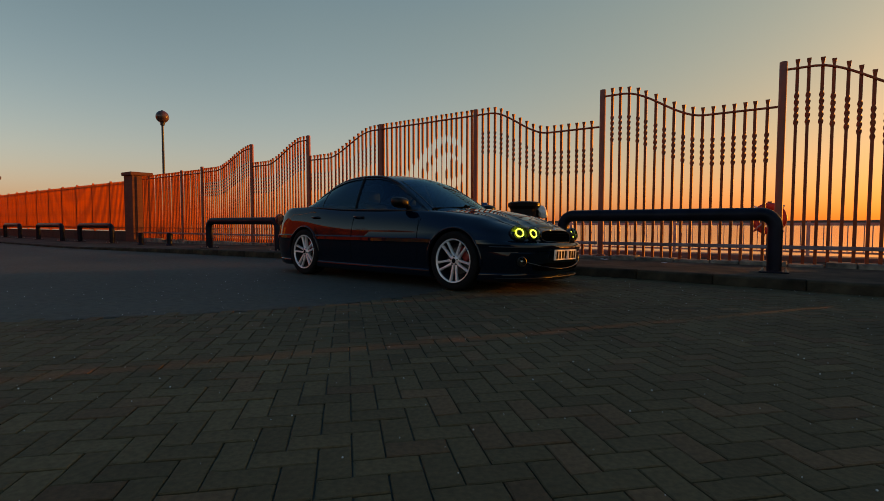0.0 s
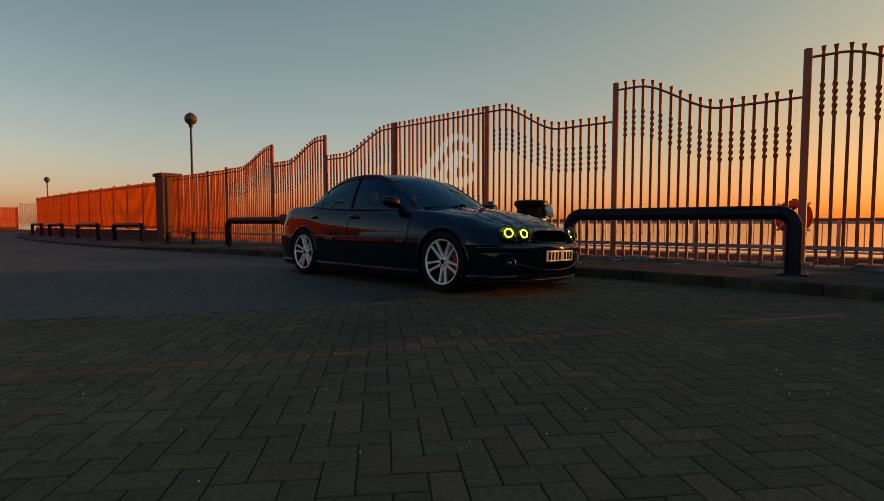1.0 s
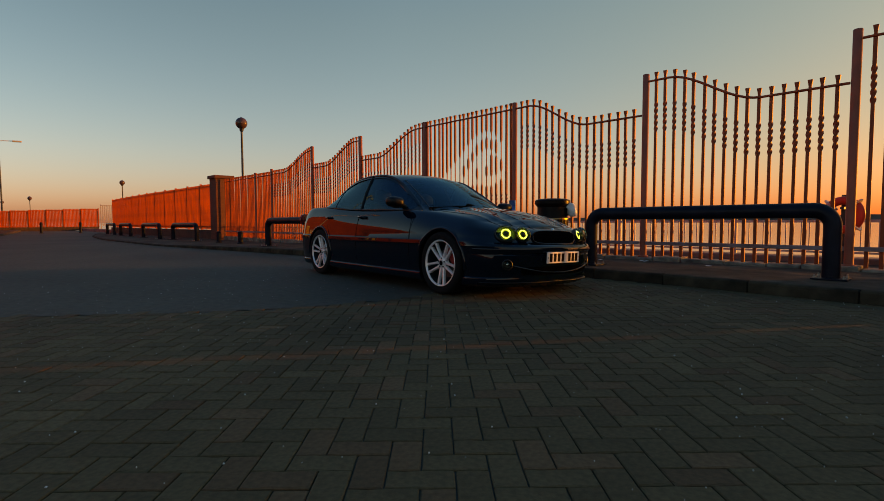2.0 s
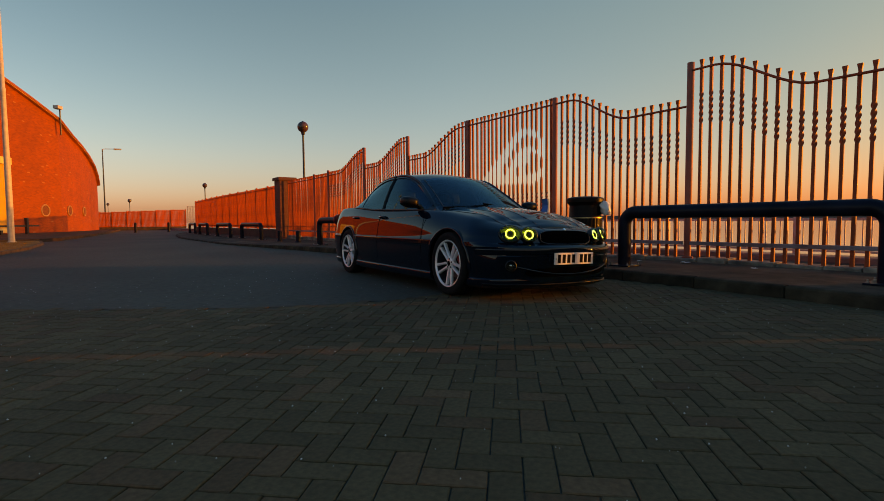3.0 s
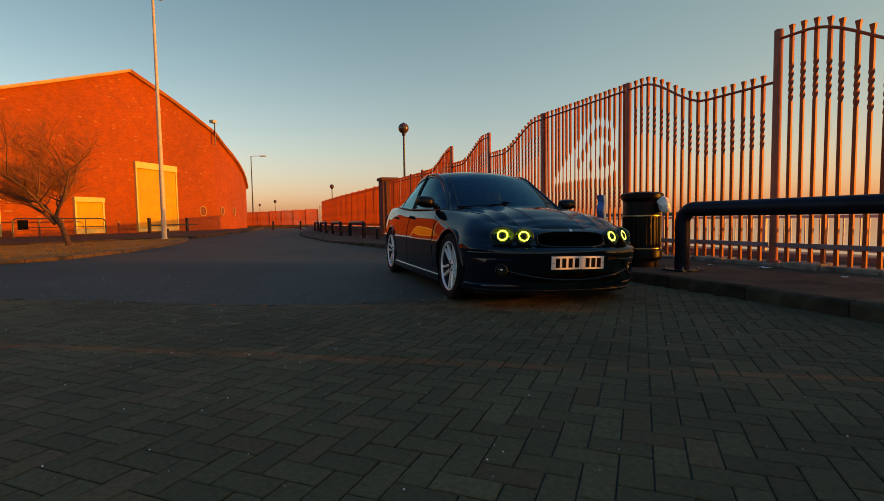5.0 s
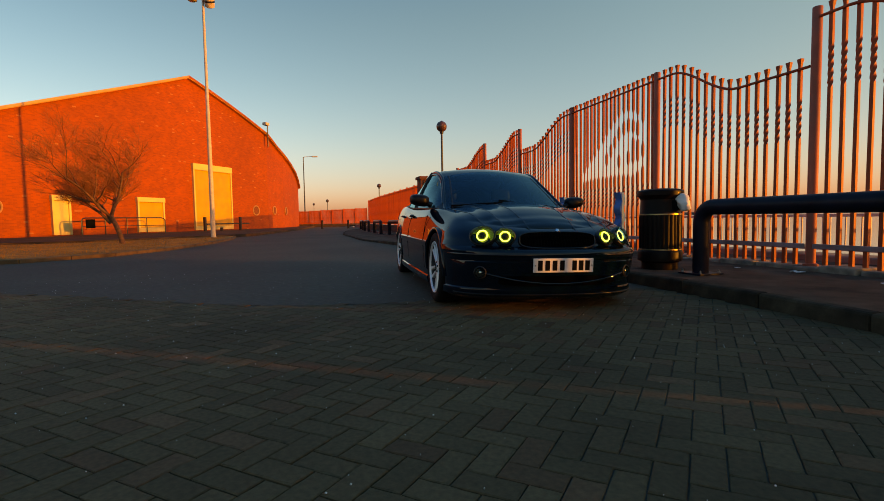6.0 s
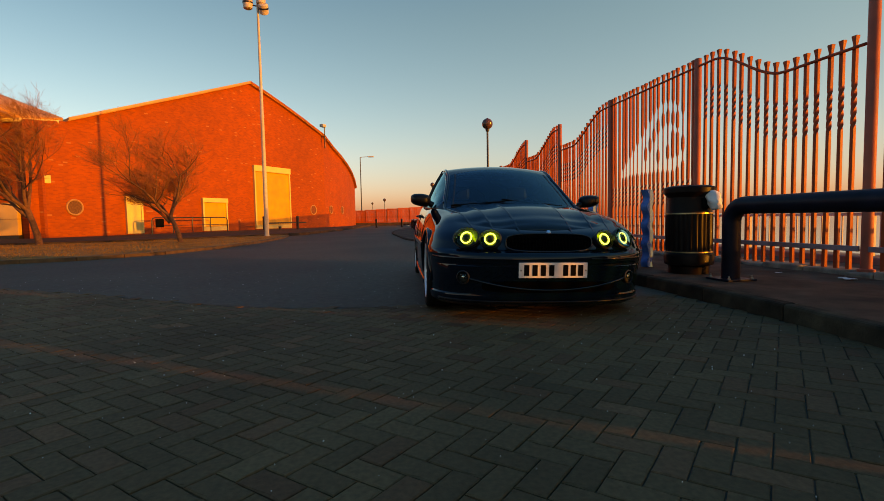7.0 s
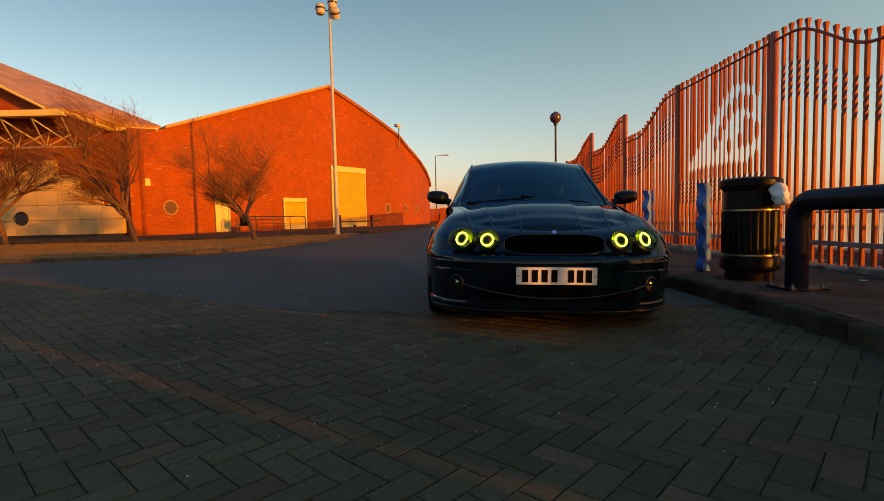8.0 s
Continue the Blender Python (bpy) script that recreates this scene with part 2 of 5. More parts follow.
BRICK_DARK = material("dark_red_pane_board", (0.16, 0.045, 0.02), 0.8, vary=0.25, scale=6)
DULL = material("dull_bronze_frame", (0.36, 0.2, 0.09), 0.6, vary=0.2)
TYRE = material("tyre_rubber", (0.008, 0.008, 0.008), 0.8, spec=0.15, vary=0.3, scale=30, bump=0.2)
CALIPER = material("red_caliper", (0.35, 0.02, 0.015), 0.4, vary=0.2)
DISC = material("brake_disc", (0.11, 0.105, 0.10), 0.4, 0.8, vary=0.2)
GLASS = glass_material("sky_blue_tinted_glass", (0.30, 0.50, 0.60), 0.6)
LENS = glass_material("lamp_lens", (0.85, 0.87, 0.8), 0.97, 1.2)
HALO = glow_material("yellow_halo", (0.80, 1.0, 0.13), 2.7)
# yellow-green glow of the halo rings is put into bowl and projector colour
HALO_LIT_BOWL = material("halo_lit_reflector", (0.34, 0.42, 0.06), 0.3, 0.5, vary=0.1)
PROJECTOR = material("dark_projector_lens", (0.02, 0.03, 0.008), 0.35, vary=0.1, spec=0.3)
PLATE = material("white_plate", (0.75, 0.73, 0.68), 0.35, vary=0.04)
VOID = material("dark_opening", (0.002, 0.002, 0.002), 1.0, vary=0.1, spec=0.0)
VERGE_KERB = material("pale_kerb", (0.11, 0.06, 0.025), 0.85, vary=0.3, scale=6, bump=0.4, each=0.15)
INK = material("black_ink", (0.003, 0.003, 0.003), 0.8, vary=0.1, spec=0.05)
BIN = material("black_bin_plastic", (0.010, 0.006, 0.005), 0.42, vary=0.3, scale=8, bump=0.04, spec=0.10)
BIN_BAND = material("gold_band", (0.5, 0.38, 0.2), 0.35, 0.8, vary=0.2)
BAG = material("white_plastic_bag", (0.75, 0.74, 0.72), 0.4, vary=0.08, bump=0.5, fine=25)
BUOY = material("red_lifebuoy", (0.5, 0.05, 0.025), 0.45, vary=0.15)
PAPER = material("white_litter", (0.7, 0.7, 0.7), 0.7, vary=0.1)
GLOBE = material("bronze_globe", (0.10, 0.05, 0.035), 0.1, 0.0, vary=0.15)


# ---- building blocks ----
def mesh_from(name, bm, mat, smooth=None):
    me = bpy.data.meshes.new(name)
    bm.normal_update()
    bm.to_mesh(me)
    bm.free()
    for m in (mat if isinstance(mat, (list, tuple)) else (mat,)):
        me.materials.append(m)
    if smooth is not None:
        me.polygons.foreach_set("use_smooth", [True] * len(me.polygons))
        me.set_sharp_from_angle(angle=radians(smooth))
    return me


def part(name, bm, mat, parent=None, label="", smooth=None, m=None):
    """One bmesh as one mesh object, under a thing or a part."""
    ob = new(name, mesh_from(name, bm, mat, smooth))
    ob.parent = parent
    if m is not None:
        ob.matrix_basis = m
    return tagged(ob, label)


def share(name, me, parent, m):
    ob = new(name, me)
    ob.parent = parent
    ob.matrix_basis = m
    return ob


def thing(name, m, label, category, group="", kind=""):
    ob = new(name)
    ob.matrix_basis = m
    return tagged(ob, label, category, group, kind)


def box(bm, x0, x1, y0, y1, z0, z1, bevel=0.0, m=None):
    r = bmesh.ops.create_cube(bm, size=1)
    vs = r["verts"]
    bmesh.ops.scale(bm, vec=(x1 - x0, y1 - y0, z1 - z0), verts=vs)
    bmesh.ops.translate(bm, vec=((x0 + x1) / 2, (y0 + y1) / 2, (z0 + z1) / 2), verts=vs)
    if bevel:
        es = list({e for v in vs for e in v.link_edges})
        vs = list({v for f in bmesh.ops.bevel(bm, geom=es, offset=bevel, segments=2, affect="EDGES", profile=0.5)["faces"] for v in f.verts} | {v for v in vs if v.is_valid})
    if m is not None:
        bmesh.ops.transform(bm, matrix=m, verts=vs)
    return bm


def boxes(*rows, bevel=0.0):
    bm = bmesh.new()
    for r in rows:
        box(bm, *r, bevel=bevel)
    return bm


def lathe(bm, rows, n=16, m=None, cap=True):
    """Turned about z: rows of (radius, z)."""
    rings = []
    for r, z in rows:
        ring = [bm.verts.new((r * math.cos(2 * math.pi * i / n), r * math.sin(2 * math.pi * i / n), z)) for i in range(n)]
        rings.append(ring)
    for p, q in zip(rings, rings[1:]):
        for i in range(n):
            bm.faces.new((p[i], p[(i + 1) % n], q[(i + 1) % n], q[i]))
    if cap:
        bm.faces.new(rings[0][::-1]), bm.faces.new(rings[-1])
    if m is not None:
        bmesh.ops.transform(bm, matrix=m, verts=[v for r in rings for v in r])
    return bm


def tube(bm, path, radius, n=8, cap=True, flat=1.0):
    """A round bar along a path; radius one number or one for each point."""
    pts = [Vector(p) for p in path]
    rad = radius if isinstance(radius, (list, tuple)) else [radius] * len(pts)
    rings, up = [], None
    for i, p in enumerate(pts):
        d = (pts[min(i + 1, len(pts) - 1)] - pts[max(i - 1, 0)]).normalized()
        if up is None:
            up = Vector((0, 0, 1)) if abs(d.z) < 0.9 else Vector((1, 0, 0))
        s = d.cross(up).normalized()
        up = s.cross(d).normalized()
        rings.append([bm.verts.new(p + rad[i] * (math.cos(2 * math.pi * k / n) * s + flat * math.sin(2 * math.pi * k / n) * up)) for k in range(n)])
    for p, q in zip(rings, rings[1:]):
        for i in range(n):
            bm.faces.new((p[i], p[(i + 1) % n], q[(i + 1) % n], q[i]))
    if cap:
        bm.faces.new(rings[0][::-1]), bm.faces.new(rings[-1])
    return bm


def grid(bm, rows, closed=False):
    """Quads through rows of points; returns the vertices."""
    vs = [[bm.verts.new(p) for p in r] for r in rows]
    for p, q in zip(vs, vs[1:]):
        k = len(p)
        for i in range(k if closed else k - 1):
            bm.faces.new((p[i], p[(i + 1) % k], q[(i + 1) % k], q[i]))
    return vs


def thicken(bm, t):
    bm.normal_update()
    bmesh.ops.solidify(bm, geom=bm.faces[:], thickness=t)
    bmesh.ops.recalc_face_normals(bm, faces=bm.faces[:])


def curve_through(x, keys):
    """A smooth line through (x, value) keys in ascending x."""
    xs = [k[0] for k in keys]
    if x <= xs[0]:
        return keys[0][1]
    if x >= xs[-1]:
        return keys[-1][1]
    i = max(j for j in range(len(xs) - 1) if xs[j] <= x)

    def slope(j):
        if j == 0 or j == len(keys) - 1:
            a, b = (0, 1) if j == 0 else (j - 1, j)
            return (keys[b][1] - keys[a][1]) / (keys[b][0] - keys[a][0])
        l = (keys[j][1] - keys[j - 1][1]) / (keys[j][0] - keys[j - 1][0])
        r = (keys[j + 1][1] - keys[j][1]) / (keys[j + 1][0] - keys[j][0])
        return 0 if l * r <= 0 else 2 * l * r / (l + r)
    h = xs[i + 1] - xs[i]
    u = (x - xs[i]) / h
    return ((2 * u ** 3 - 3 * u * u + 1) * keys[i][1] + (u ** 3 - 2 * u * u + u) * h * slope(i)
            + (3 * u * u - 2 * u ** 3) * keys[i + 1][1] + (u ** 3 - u * u) * h * slope(i + 1))


def uv_along(me, scale_z=1.0):
    """Wall coordinates in metres: the length along the plan and the height."""
    uv = me.uv_layers.new(name="wall")
    for p in me.polygons:
        nrm = p.normal
        t = Vector((-nrm.y, nrm.x, 0))
        t = t.normalized() if t.length > 1e-4 else Vector((1, 0, 0))
        for li in p.loop_indices:
            v = me.vertices[me.loops[li].vertex_index].co
            uv.data[li].uv = (v.dot(t), v.z * scale_z if abs(nrm.z) < 0.9 else v.y)
    return me


# ---- ground, kerb, water ----
KERB_LINE = [(-41.0, 8.2), (-37.0, 7.2), (-31.0, 6.1), (-24.0, 5.5), (-18.0, 5.5), (-15.0, 5.8), (-12.5, 6.1), (-9.5, 6.4), (-7.0, 6.7), (-4.6, 6.80), (-3.4, 6.83), (-2.3, 6.82), (-0.9, 6.69), (0.1, 6.58), (3.0, 6.28), (12.0, 5.9), (40.0, 5.9)]
PAVE_Z = 0.12


def kerb_y(x):
    return curve_through(x, KERB_LINE)


def pave_z(x):
    """The pavement sinks towards the far end of the road."""
    return PAVE_Z - 0.07 * min(max((-11.0 - x) / 6.0, 0), 1)


def sheet(name, rows, mat, label, category):
    bm = bmesh.new()
    grid(bm, rows)
    ob = part(name, bm, mat)
    return tagged(ob, label, category, kind="structure")


sheet("ground", [[(x, y, -0.010) for x in (-4000, -60, -14, 6, 60, 4000)] for y in (-4000, -60, -8, 0, 4.6, 7.0, 9.5)],
      ROAD, "dark grey paved road surface running to the horizon", "ground")
# smooth asphalt beyond a slanting edge of the block paving
PAVING_EDGE = [(-12.0, -12.6), (-5.0, -8.3), (-2.15, -6.6), (-0.7, -5.8), (1.0, -4.75), (2.3, -3.8), (3.1, -3.36), (4.1, -3.15), (5.5, -3.1), (7.3, -3.0)]


def paving_edge(y):
    return curve_through(y, PAVING_EDGE)


rows = [[(x, y, -0.004) for x in (-60.0, -30.0, paving_edge(y))] for y in [-12.0 + 0.386 * i for i in range(51)]]
bm = bmesh.new()
grid(bm, rows)
tagged(part("road", bm, ROAD), "smooth dusty asphalt road beside the block paving", "road", kind="structure")
sheet("water", [[(x, y, -2.6) for x in (-4500, -200, 0, 200, 4500)] for y in (9.9, 60, 400, 4500)],
      WATER, "calm estuary water reflecting the orange evening sky", "water")

# pavement between the kerb and the quay edge
bm = bmesh.new()
xs = [-41 + 0.5 * i for i in range(76)] + [-2 + 3 * i for i in range(15)]
grid(bm, [[(x, kerb_y(x) + 0.122, pave_z(x) - 0.003) for x in xs], [(x, 9.9, pave_z(x) - 0.003) for x in xs], [(x, 9.9, -3) for x in xs]])
tagged(part("pavement", bm, PAVEMENT), "worn brown-grey concrete pavement along the quay", "pavement", kind="structure")

kerb = thing("kerb", pose(0, 0, 0), "weathered concrete kerb between road and pavement", "kerb", kind="structure")
x = -40.5
while x < 12:
    x1 = x + 0.9
    bm = bmesh.new()
    y0, y1 = kerb_y(x), kerb_y(x1)
    s = Matrix.Translation((x, y0, 0)) @ Matrix.Rotation(math.atan2(y1 - y0, 0.9), 4, "Z")
    L = math.hypot(0.9, y1 - y0)
    box(bm, 0.0015, L - 0.0015, 0, 0.125, -0.1, pave_z(x + 0.45), bevel=0.022)
    part("kerbstone", bm, KERB, kerb, m=s)
    x = x1

# mortared footing under the fence, the quay edge and its low pale railing
rng = random.Random(5)
bm = bmesh.new()
x = -20
while x < 9:
    w = rng.uniform(0.25, 0.6)
    box(bm, x, x + w - 0.02, 8.82 - rng.uniform(0.14, 0.2), 8.82 + 0.2, 0.0, PAVE_Z + rng.uniform(0.02, 0.075), bevel=0.015)
    x += w
tagged(part("footing", bm, RUBBLE), "rough mortared stone footing under the fence", "footing", kind="structure")
bm = boxes((-60, 60, 9.9, 10.35, -3, 0.2), bevel=0.02)
tagged(part("quay_edge", bm, QUAY), "concrete coping along the quay edge above the water", "quay", kind="structure")

# far shore over the water
bm = bmesh.new()
rng = random.Random(9)
rows = [[], []]
for i in range(121):
    x = -3000 + i * 50
    rows[0].append((x, 2400, -3))
    rows[1].append((x, 2400, 17 + 5 * noise.noise((i * 0.21, 0, 0)) + 2.5 * noise.noise((i * 0.9, 3, 0))))
grid(bm, rows)
tagged(part("backdrop", bm, SHORE), "low hazy far shore across the estuary", "shore", kind="structure")


# ---- the fence ----
FY = 8.82
POSTS = [-13.25, -10.72, -8.14, -5.54, -2.95, -0.36, 2.23]


def s_curve(u, a, b, u0, u1):
    u = min(max((u - u0) / (u1 - u0), 0), 1)
    return a + (b - a) * (3 * u * u - 2 * u ** 3)


def bar_mesh(height, beads, thin=()):
    """A square steel bar with a flared flat head; twisted one turn in each beaded stretch, drawn out thin in each thin one."""
    bm = bmesh.new()
    r = 0.0208
    rows = [(r, 0.0, 0.0)]
    turned = 0.0
    for lo, hi, k in beads:
        n = k * 6
        for i in range(n + 1):
            u = i / n
            rows.append((r * (1.0 - 0.08 * math.cos(2 * math.pi * k * u)), lo + (hi - lo) * u, turned + 90.0 * k * u))
        turned += 90.0 * k
        rows.append((r, hi + 0.02, turned))
    for lo, hi in thin:
        e = min(0.07, (hi - lo) * 0.4)
        for u, q in ((-0.3, 1.0), (0.1, 0.9), (0.4, 0.72), (0.75, 0.5), (1.0, 0.44)):
            rows.append((r * q, lo + e * u, turned))
        for u, q in ((1.0, 0.44), (0.75, 0.5), (0.4, 0.72), (0.1, 0.9), (-0.3, 1.0)):
            rows.append((r * q, hi - e * u, turned))
    rows += [(r, height - 0.13, turned), (r * 0.78, height - 0.09, turned), (r * 0.86, height - 0.07, turned), (r * 1.3, height - 0.012, turned), (r * 1.3, height, turned)]
    vs = grid(bm, [[(q * math.sqrt(2) * math.cos(radians(45 + 90 * j + t)), 0.80 * q * math.sqrt(2) * math.sin(radians(45 + 90 * j + t)), z) for j in range(4)] for q, z, t in rows], closed=True)
    bm.faces.new(vs[0][::-1]), bm.faces.new(vs[-1])
    return mesh_from("bar", bm, FENCE, 30)


def fence_panel(x0, x1, top, count, label, beads=True, low=False, figure=None, ends=None):
    """Two rails and a row of bars between two posts; top(u) is the height of the bars."""
    base = thing("railing", pose(x0, FY, PAVE_Z), label, "fence", "fence panels along the quay")
    w = x1 - x0
    z0 = 0.03
    bm = bmesh.new()
    tube(bm, [(0.05 + (w - 0.1) * i / 24, -0.028, top(i / 24) - 0.125 - PAVE_Z) for i in range(25)], 0.017, 8)
    part("top_rail", bm, FENCE, base, smooth=50)
    bm = boxes((0.05, w - 0.05, -0.05, -0.022, 0.235, 0.29), bevel=0.006)
    part("bottom_rail", bm, RAIL_SKYLIT, base, "bottom rail with the sky's lavender-grey reflection in its colour")
    for i in range(count):
        u = (i + 0.6) / (count + 0.2) if ends is None else (ends[0] + (w - sum(ends)) * i / (count - 1)) / w
        h = top(u) - PAVE_Z - z0
        bd = []
        if low:
            bd.append((0.76, 1.14, 5))
        if beads:
            bd.append((h - 0.92, h - 0.46, 5))
        thin = [(lo - PAVE_Z - z0, hi - PAVE_Z - z0) for lo, hi in figure(x0 + w * u)] if figure else ()
        share("bar", bar_mesh(h, bd, thin), base, pose(w * u, rng.uniform(-0.003, 0.003), z0, rng.uniform(-0.25, 0.25), rng.uniform(-0.2, 0.2), rng.uniform(-3, 3)))
    return base


def fence_post(x, top):
    base = thing("railing_support", pose(x, FY, 0), "round dull red steel fence post on the quay", "post", "fence posts along the quay")
    bm = bmesh.new()
    lathe(bm, [(0.05, 0.0), (0.05, top - 0.012), (0.047, top - 0.003), (0.04, top)], 20)
    part("shaft", bm, FENCE_POST, base, smooth=40)
    bm = bmesh.new()
    lathe(bm, [(0.075, PAVE_Z), (0.075, PAVE_Z + 0.06), (0.05, PAVE_Z + 0.07)], 20)
    part("collar", bm, FENCE_POST, base, smooth=40)


FALL = lambda u: s_curve(u, 3.03, 2.52, 0.12, 0.62)
RISE = lambda u: s_curve(u, 2.50, 3.03, 0.28, 0.92)
LEVEL = lambda u: 3.03
WAVY = "wrought steel railing panel, red-orange bars with beads and flared tips"


def pale_figure(x):
    """The stretches where a bar is drawn out thin, so that the sky shows through as one pale figure."""
    if not -7.72 < x < -5.77:
        return []
    hi = curve_through(x, [(-7.72, 1.62), (-7.25, 1.98), (-6.86, 2.32), (-6.61, 2.51), (-6.35, 2.61), (-6.09, 2.56), (-5.83, 2.30), (-5.77, 2.2)])
    lo = curve_through(x, [(-7.72, 1.42), (-7.2, 1.46), (-6.5, 1.46), (-6.15, 1.42), (-5.95, 1.5), (-5.77, 1.6)])
    out, z = [], lo
    for c, z0, z1 in ((-6.86, 1.74, 1.89), (-6.74, 1.88, 2.03), (-6.61, 2.03, 2.16), (-6.48, 1.67, 1.80), (-6.48, 2.15, 2.30), (-6.35, 2.22, 2.37), (-6.22, 1.70, 1.84),
                      (-6.22, 2.25, 2.41), (-6.09, 1.70, 2.06), (-6.09, 2.22, 2.36), (-5.96, 1.72, 2.02), (-5.96, 2.14, 2.32), (-5.83, 1.78, 1.93)):
        if abs(x - c) < 0.064:
            out.append((z, z0))
            z = z1
    out.append((z, hi))
    return [(p, q) for p, q in out if q - p > 0.06]


for x in POSTS:
    fence_post(x, 3.03)
fence_panel(POSTS[0], POSTS[1], RISE, 21, WAVY)
fence_panel(POSTS[1], POSTS[2], RISE, 19, WAVY)
fence_panel(POSTS[2], POSTS[3], LEVEL, 20, "steel railing panel whose red bars thin out into a pale figure", beads=False, low=True, figure=pale_figure)
for k in (3, 4, 5):
    fence_panel(POSTS[k], POSTS[k + 1], FALL, 17, WAVY, ends=(0.165, 0.183))
fence_panel(-16.0, POSTS[0], lambda u: s_curve(u, 2.50, 3.03, 0.3, 1.0), 24, WAVY)
fence_post(-16.0, 2.56)
fence_panel(-17.3, -16.0, lambda u: 2.48, 12, "narrow red steel railing panel beside the gate post", beads=False)
fence_post(-17.3, 2.52)
fence_panel(-20.2, -17.3, lambda u: 2.48, 27, "level red steel railing panel beside the brick pillar", beads=False)

# unseen brick wall past the railings, added to shade paving; gap passes a streak
bm = boxes((1.05, 2.50, FY + 0.3, FY + 0.6, 0, 3.2), (2.765, 60, FY + 0.3, FY + 0.6, 0, 3.2))
shade_wall = tagged(part("wall_north", bm, PILLAR), "unseen dark brick wall added to shade the paving, with a narrow gap for a sun streak", "wall", kind="structure")
uv_along(shade_wall.data)

# brick pillar
base = thing("gate_pillar", pose(-20.6, FY, 0), "square dark brick gate pillar with a flat stone cap", "pillar")
shaft = part("shaft", boxes((-0.33, 0.33, -0.33, 0.33, 0, 2.5)), PILLAR, base)
uv_along(shaft.data)
part("cap", boxes((-0.40, 0.40, -0.40, 0.40, 2.5, 2.63), bevel=0.02), PILLAR, base)


bar_meshes = {}


def upright(name, w, d, h, mat):
    """One shared mesh for each size of upright bar."""
    key = (name, round(w, 3), round(h, 2))
    if key not in bar_meshes:
        bar_meshes[key] = mesh_from(name, boxes((-w / 2, w / 2, -d / 2, d / 2, 0, h)), mat)
    return bar_meshes[key]


def dense_panel(p, q, z0, z1, pitch=0.11, w=0.045):
    """A far fence panel: frame posts, rails and close-set upright bars."""
    d = Vector((q[0] - p[0], q[1] - p[1], 0))
    L = d.length
    base = thing("fence", pose(p[0], p[1], z0, 0, 0, math.degrees(math.atan2(d.y, d.x))), "tall orange-lit fence panel of close-set upright bars", "fence", "far fence panels")
    h = z1 - z0
    part("post", boxes((-0.035, 0.035, -0.035, 0.035, 0, h + 0.06)), FAR_FENCE, base)
    part("top_rail", boxes((0.036, L - 0.036, -0.02, 0.02, h - 0.12, h - 0.07)), FAR_FENCE, base)
    part("bottom_rail", boxes((0.036, L - 0.036, -0.02, 0.02, 0.12, 0.17)), FAR_FENCE, base)
    n = int(L / pitch)
    for i in range(n):
        share("bar" if w < 0.05 else "board", upright("bar", w, 0.04, h - 0.04, FAR_FENCE), base, pose((i + 0.5) * L / n, -0.041, 0.04))


# fence beyond the pillar, on a low wall, bending towards the water
line = [(-21.2 - 1.75 * i, FY + 0.004 * max(0, i - 4) ** 2.2) for i in range(13)]
for p, q in zip(line, line[1:]):
    dense_panel(q, p, 0.42, 2.36)
bm = bmesh.new()
for p, q in zip(line, line[1:]):
    box(bm, 0, math.hypot(p[0] - q[0], p[1] - q[1]), -0.15, 0.15, 0, 0.42, m=Matrix.Translation((*q, 0)) @ Matrix.Rotation(math.atan2(p[1] - q[1], p[0] - q[0]), 4, "Z"))
tagged(part("low_wall", bm, DARK_WALL), "low dark concrete wall under the far fence", "wall", kind="structure")

# pale gate and the fence that crosses the end of the road
base = thing("site_gate", pose(-60.2, 11.6, 0.0, 0, 0, 75), "pale grey steel gate between two fences", "gate")
for x in (0, 1.5):
    part("gate_post", boxes((x, x + 0.08, -0.04, 0.04, 0, 2.6)), PALE_RAIL, base)
for z in (0.5, 2.45):
    part("gate_rail", boxes((0.08, 1.5, -0.03, 0.03, z, z + 0.07)), PALE_RAIL, base)
for i in range(9):
    part("bar", boxes((0.17 + i * 0.155, 0.23 + i * 0.155, -0.02, 0.02, 0.4, 2.45)), PALE_RAIL, base)
far = [(-60, 11.4), (-60.3, 8.6), (-60.7, 6.0), (-61.1, 3.4), (-61.4, 1.0)]
for p, q in zip(far, far[1:]):
    n = max(2, round(math.hypot(p[0] - q[0], p[1] - q[1]) / 2.2))
    for k in range(n):
        u, v = k / n, (k + 1) / n
        dense_panel((p[0] + (q[0] - p[0]) * u, p[1] + (q[1] - p[1]) * u), (p[0] + (q[0] - p[0]) * v, p[1] + (q[1] - p[1]) * v), 0.3, 1.68 + 0.042 * (p[1] + (q[1] - p[1]) * u), 0.105, 0.095)
bm = bmesh.new()
for p, q in zip(far, far[1:]):
    box(bm, 0, math.hypot(p[0] - q[0], p[1] - q[1]), -0.15, 0.15, 0, 0.35, m=Matrix.Translation((*p, 0)) @ Matrix.Rotation(math.atan2(q[1] - p[1], q[0] - p[0]), 4, "Z"))
tagged(part("low_wall", bm, DARK_WALL), "low dark wall under the fence at the road's end", "wall", kind="structure")

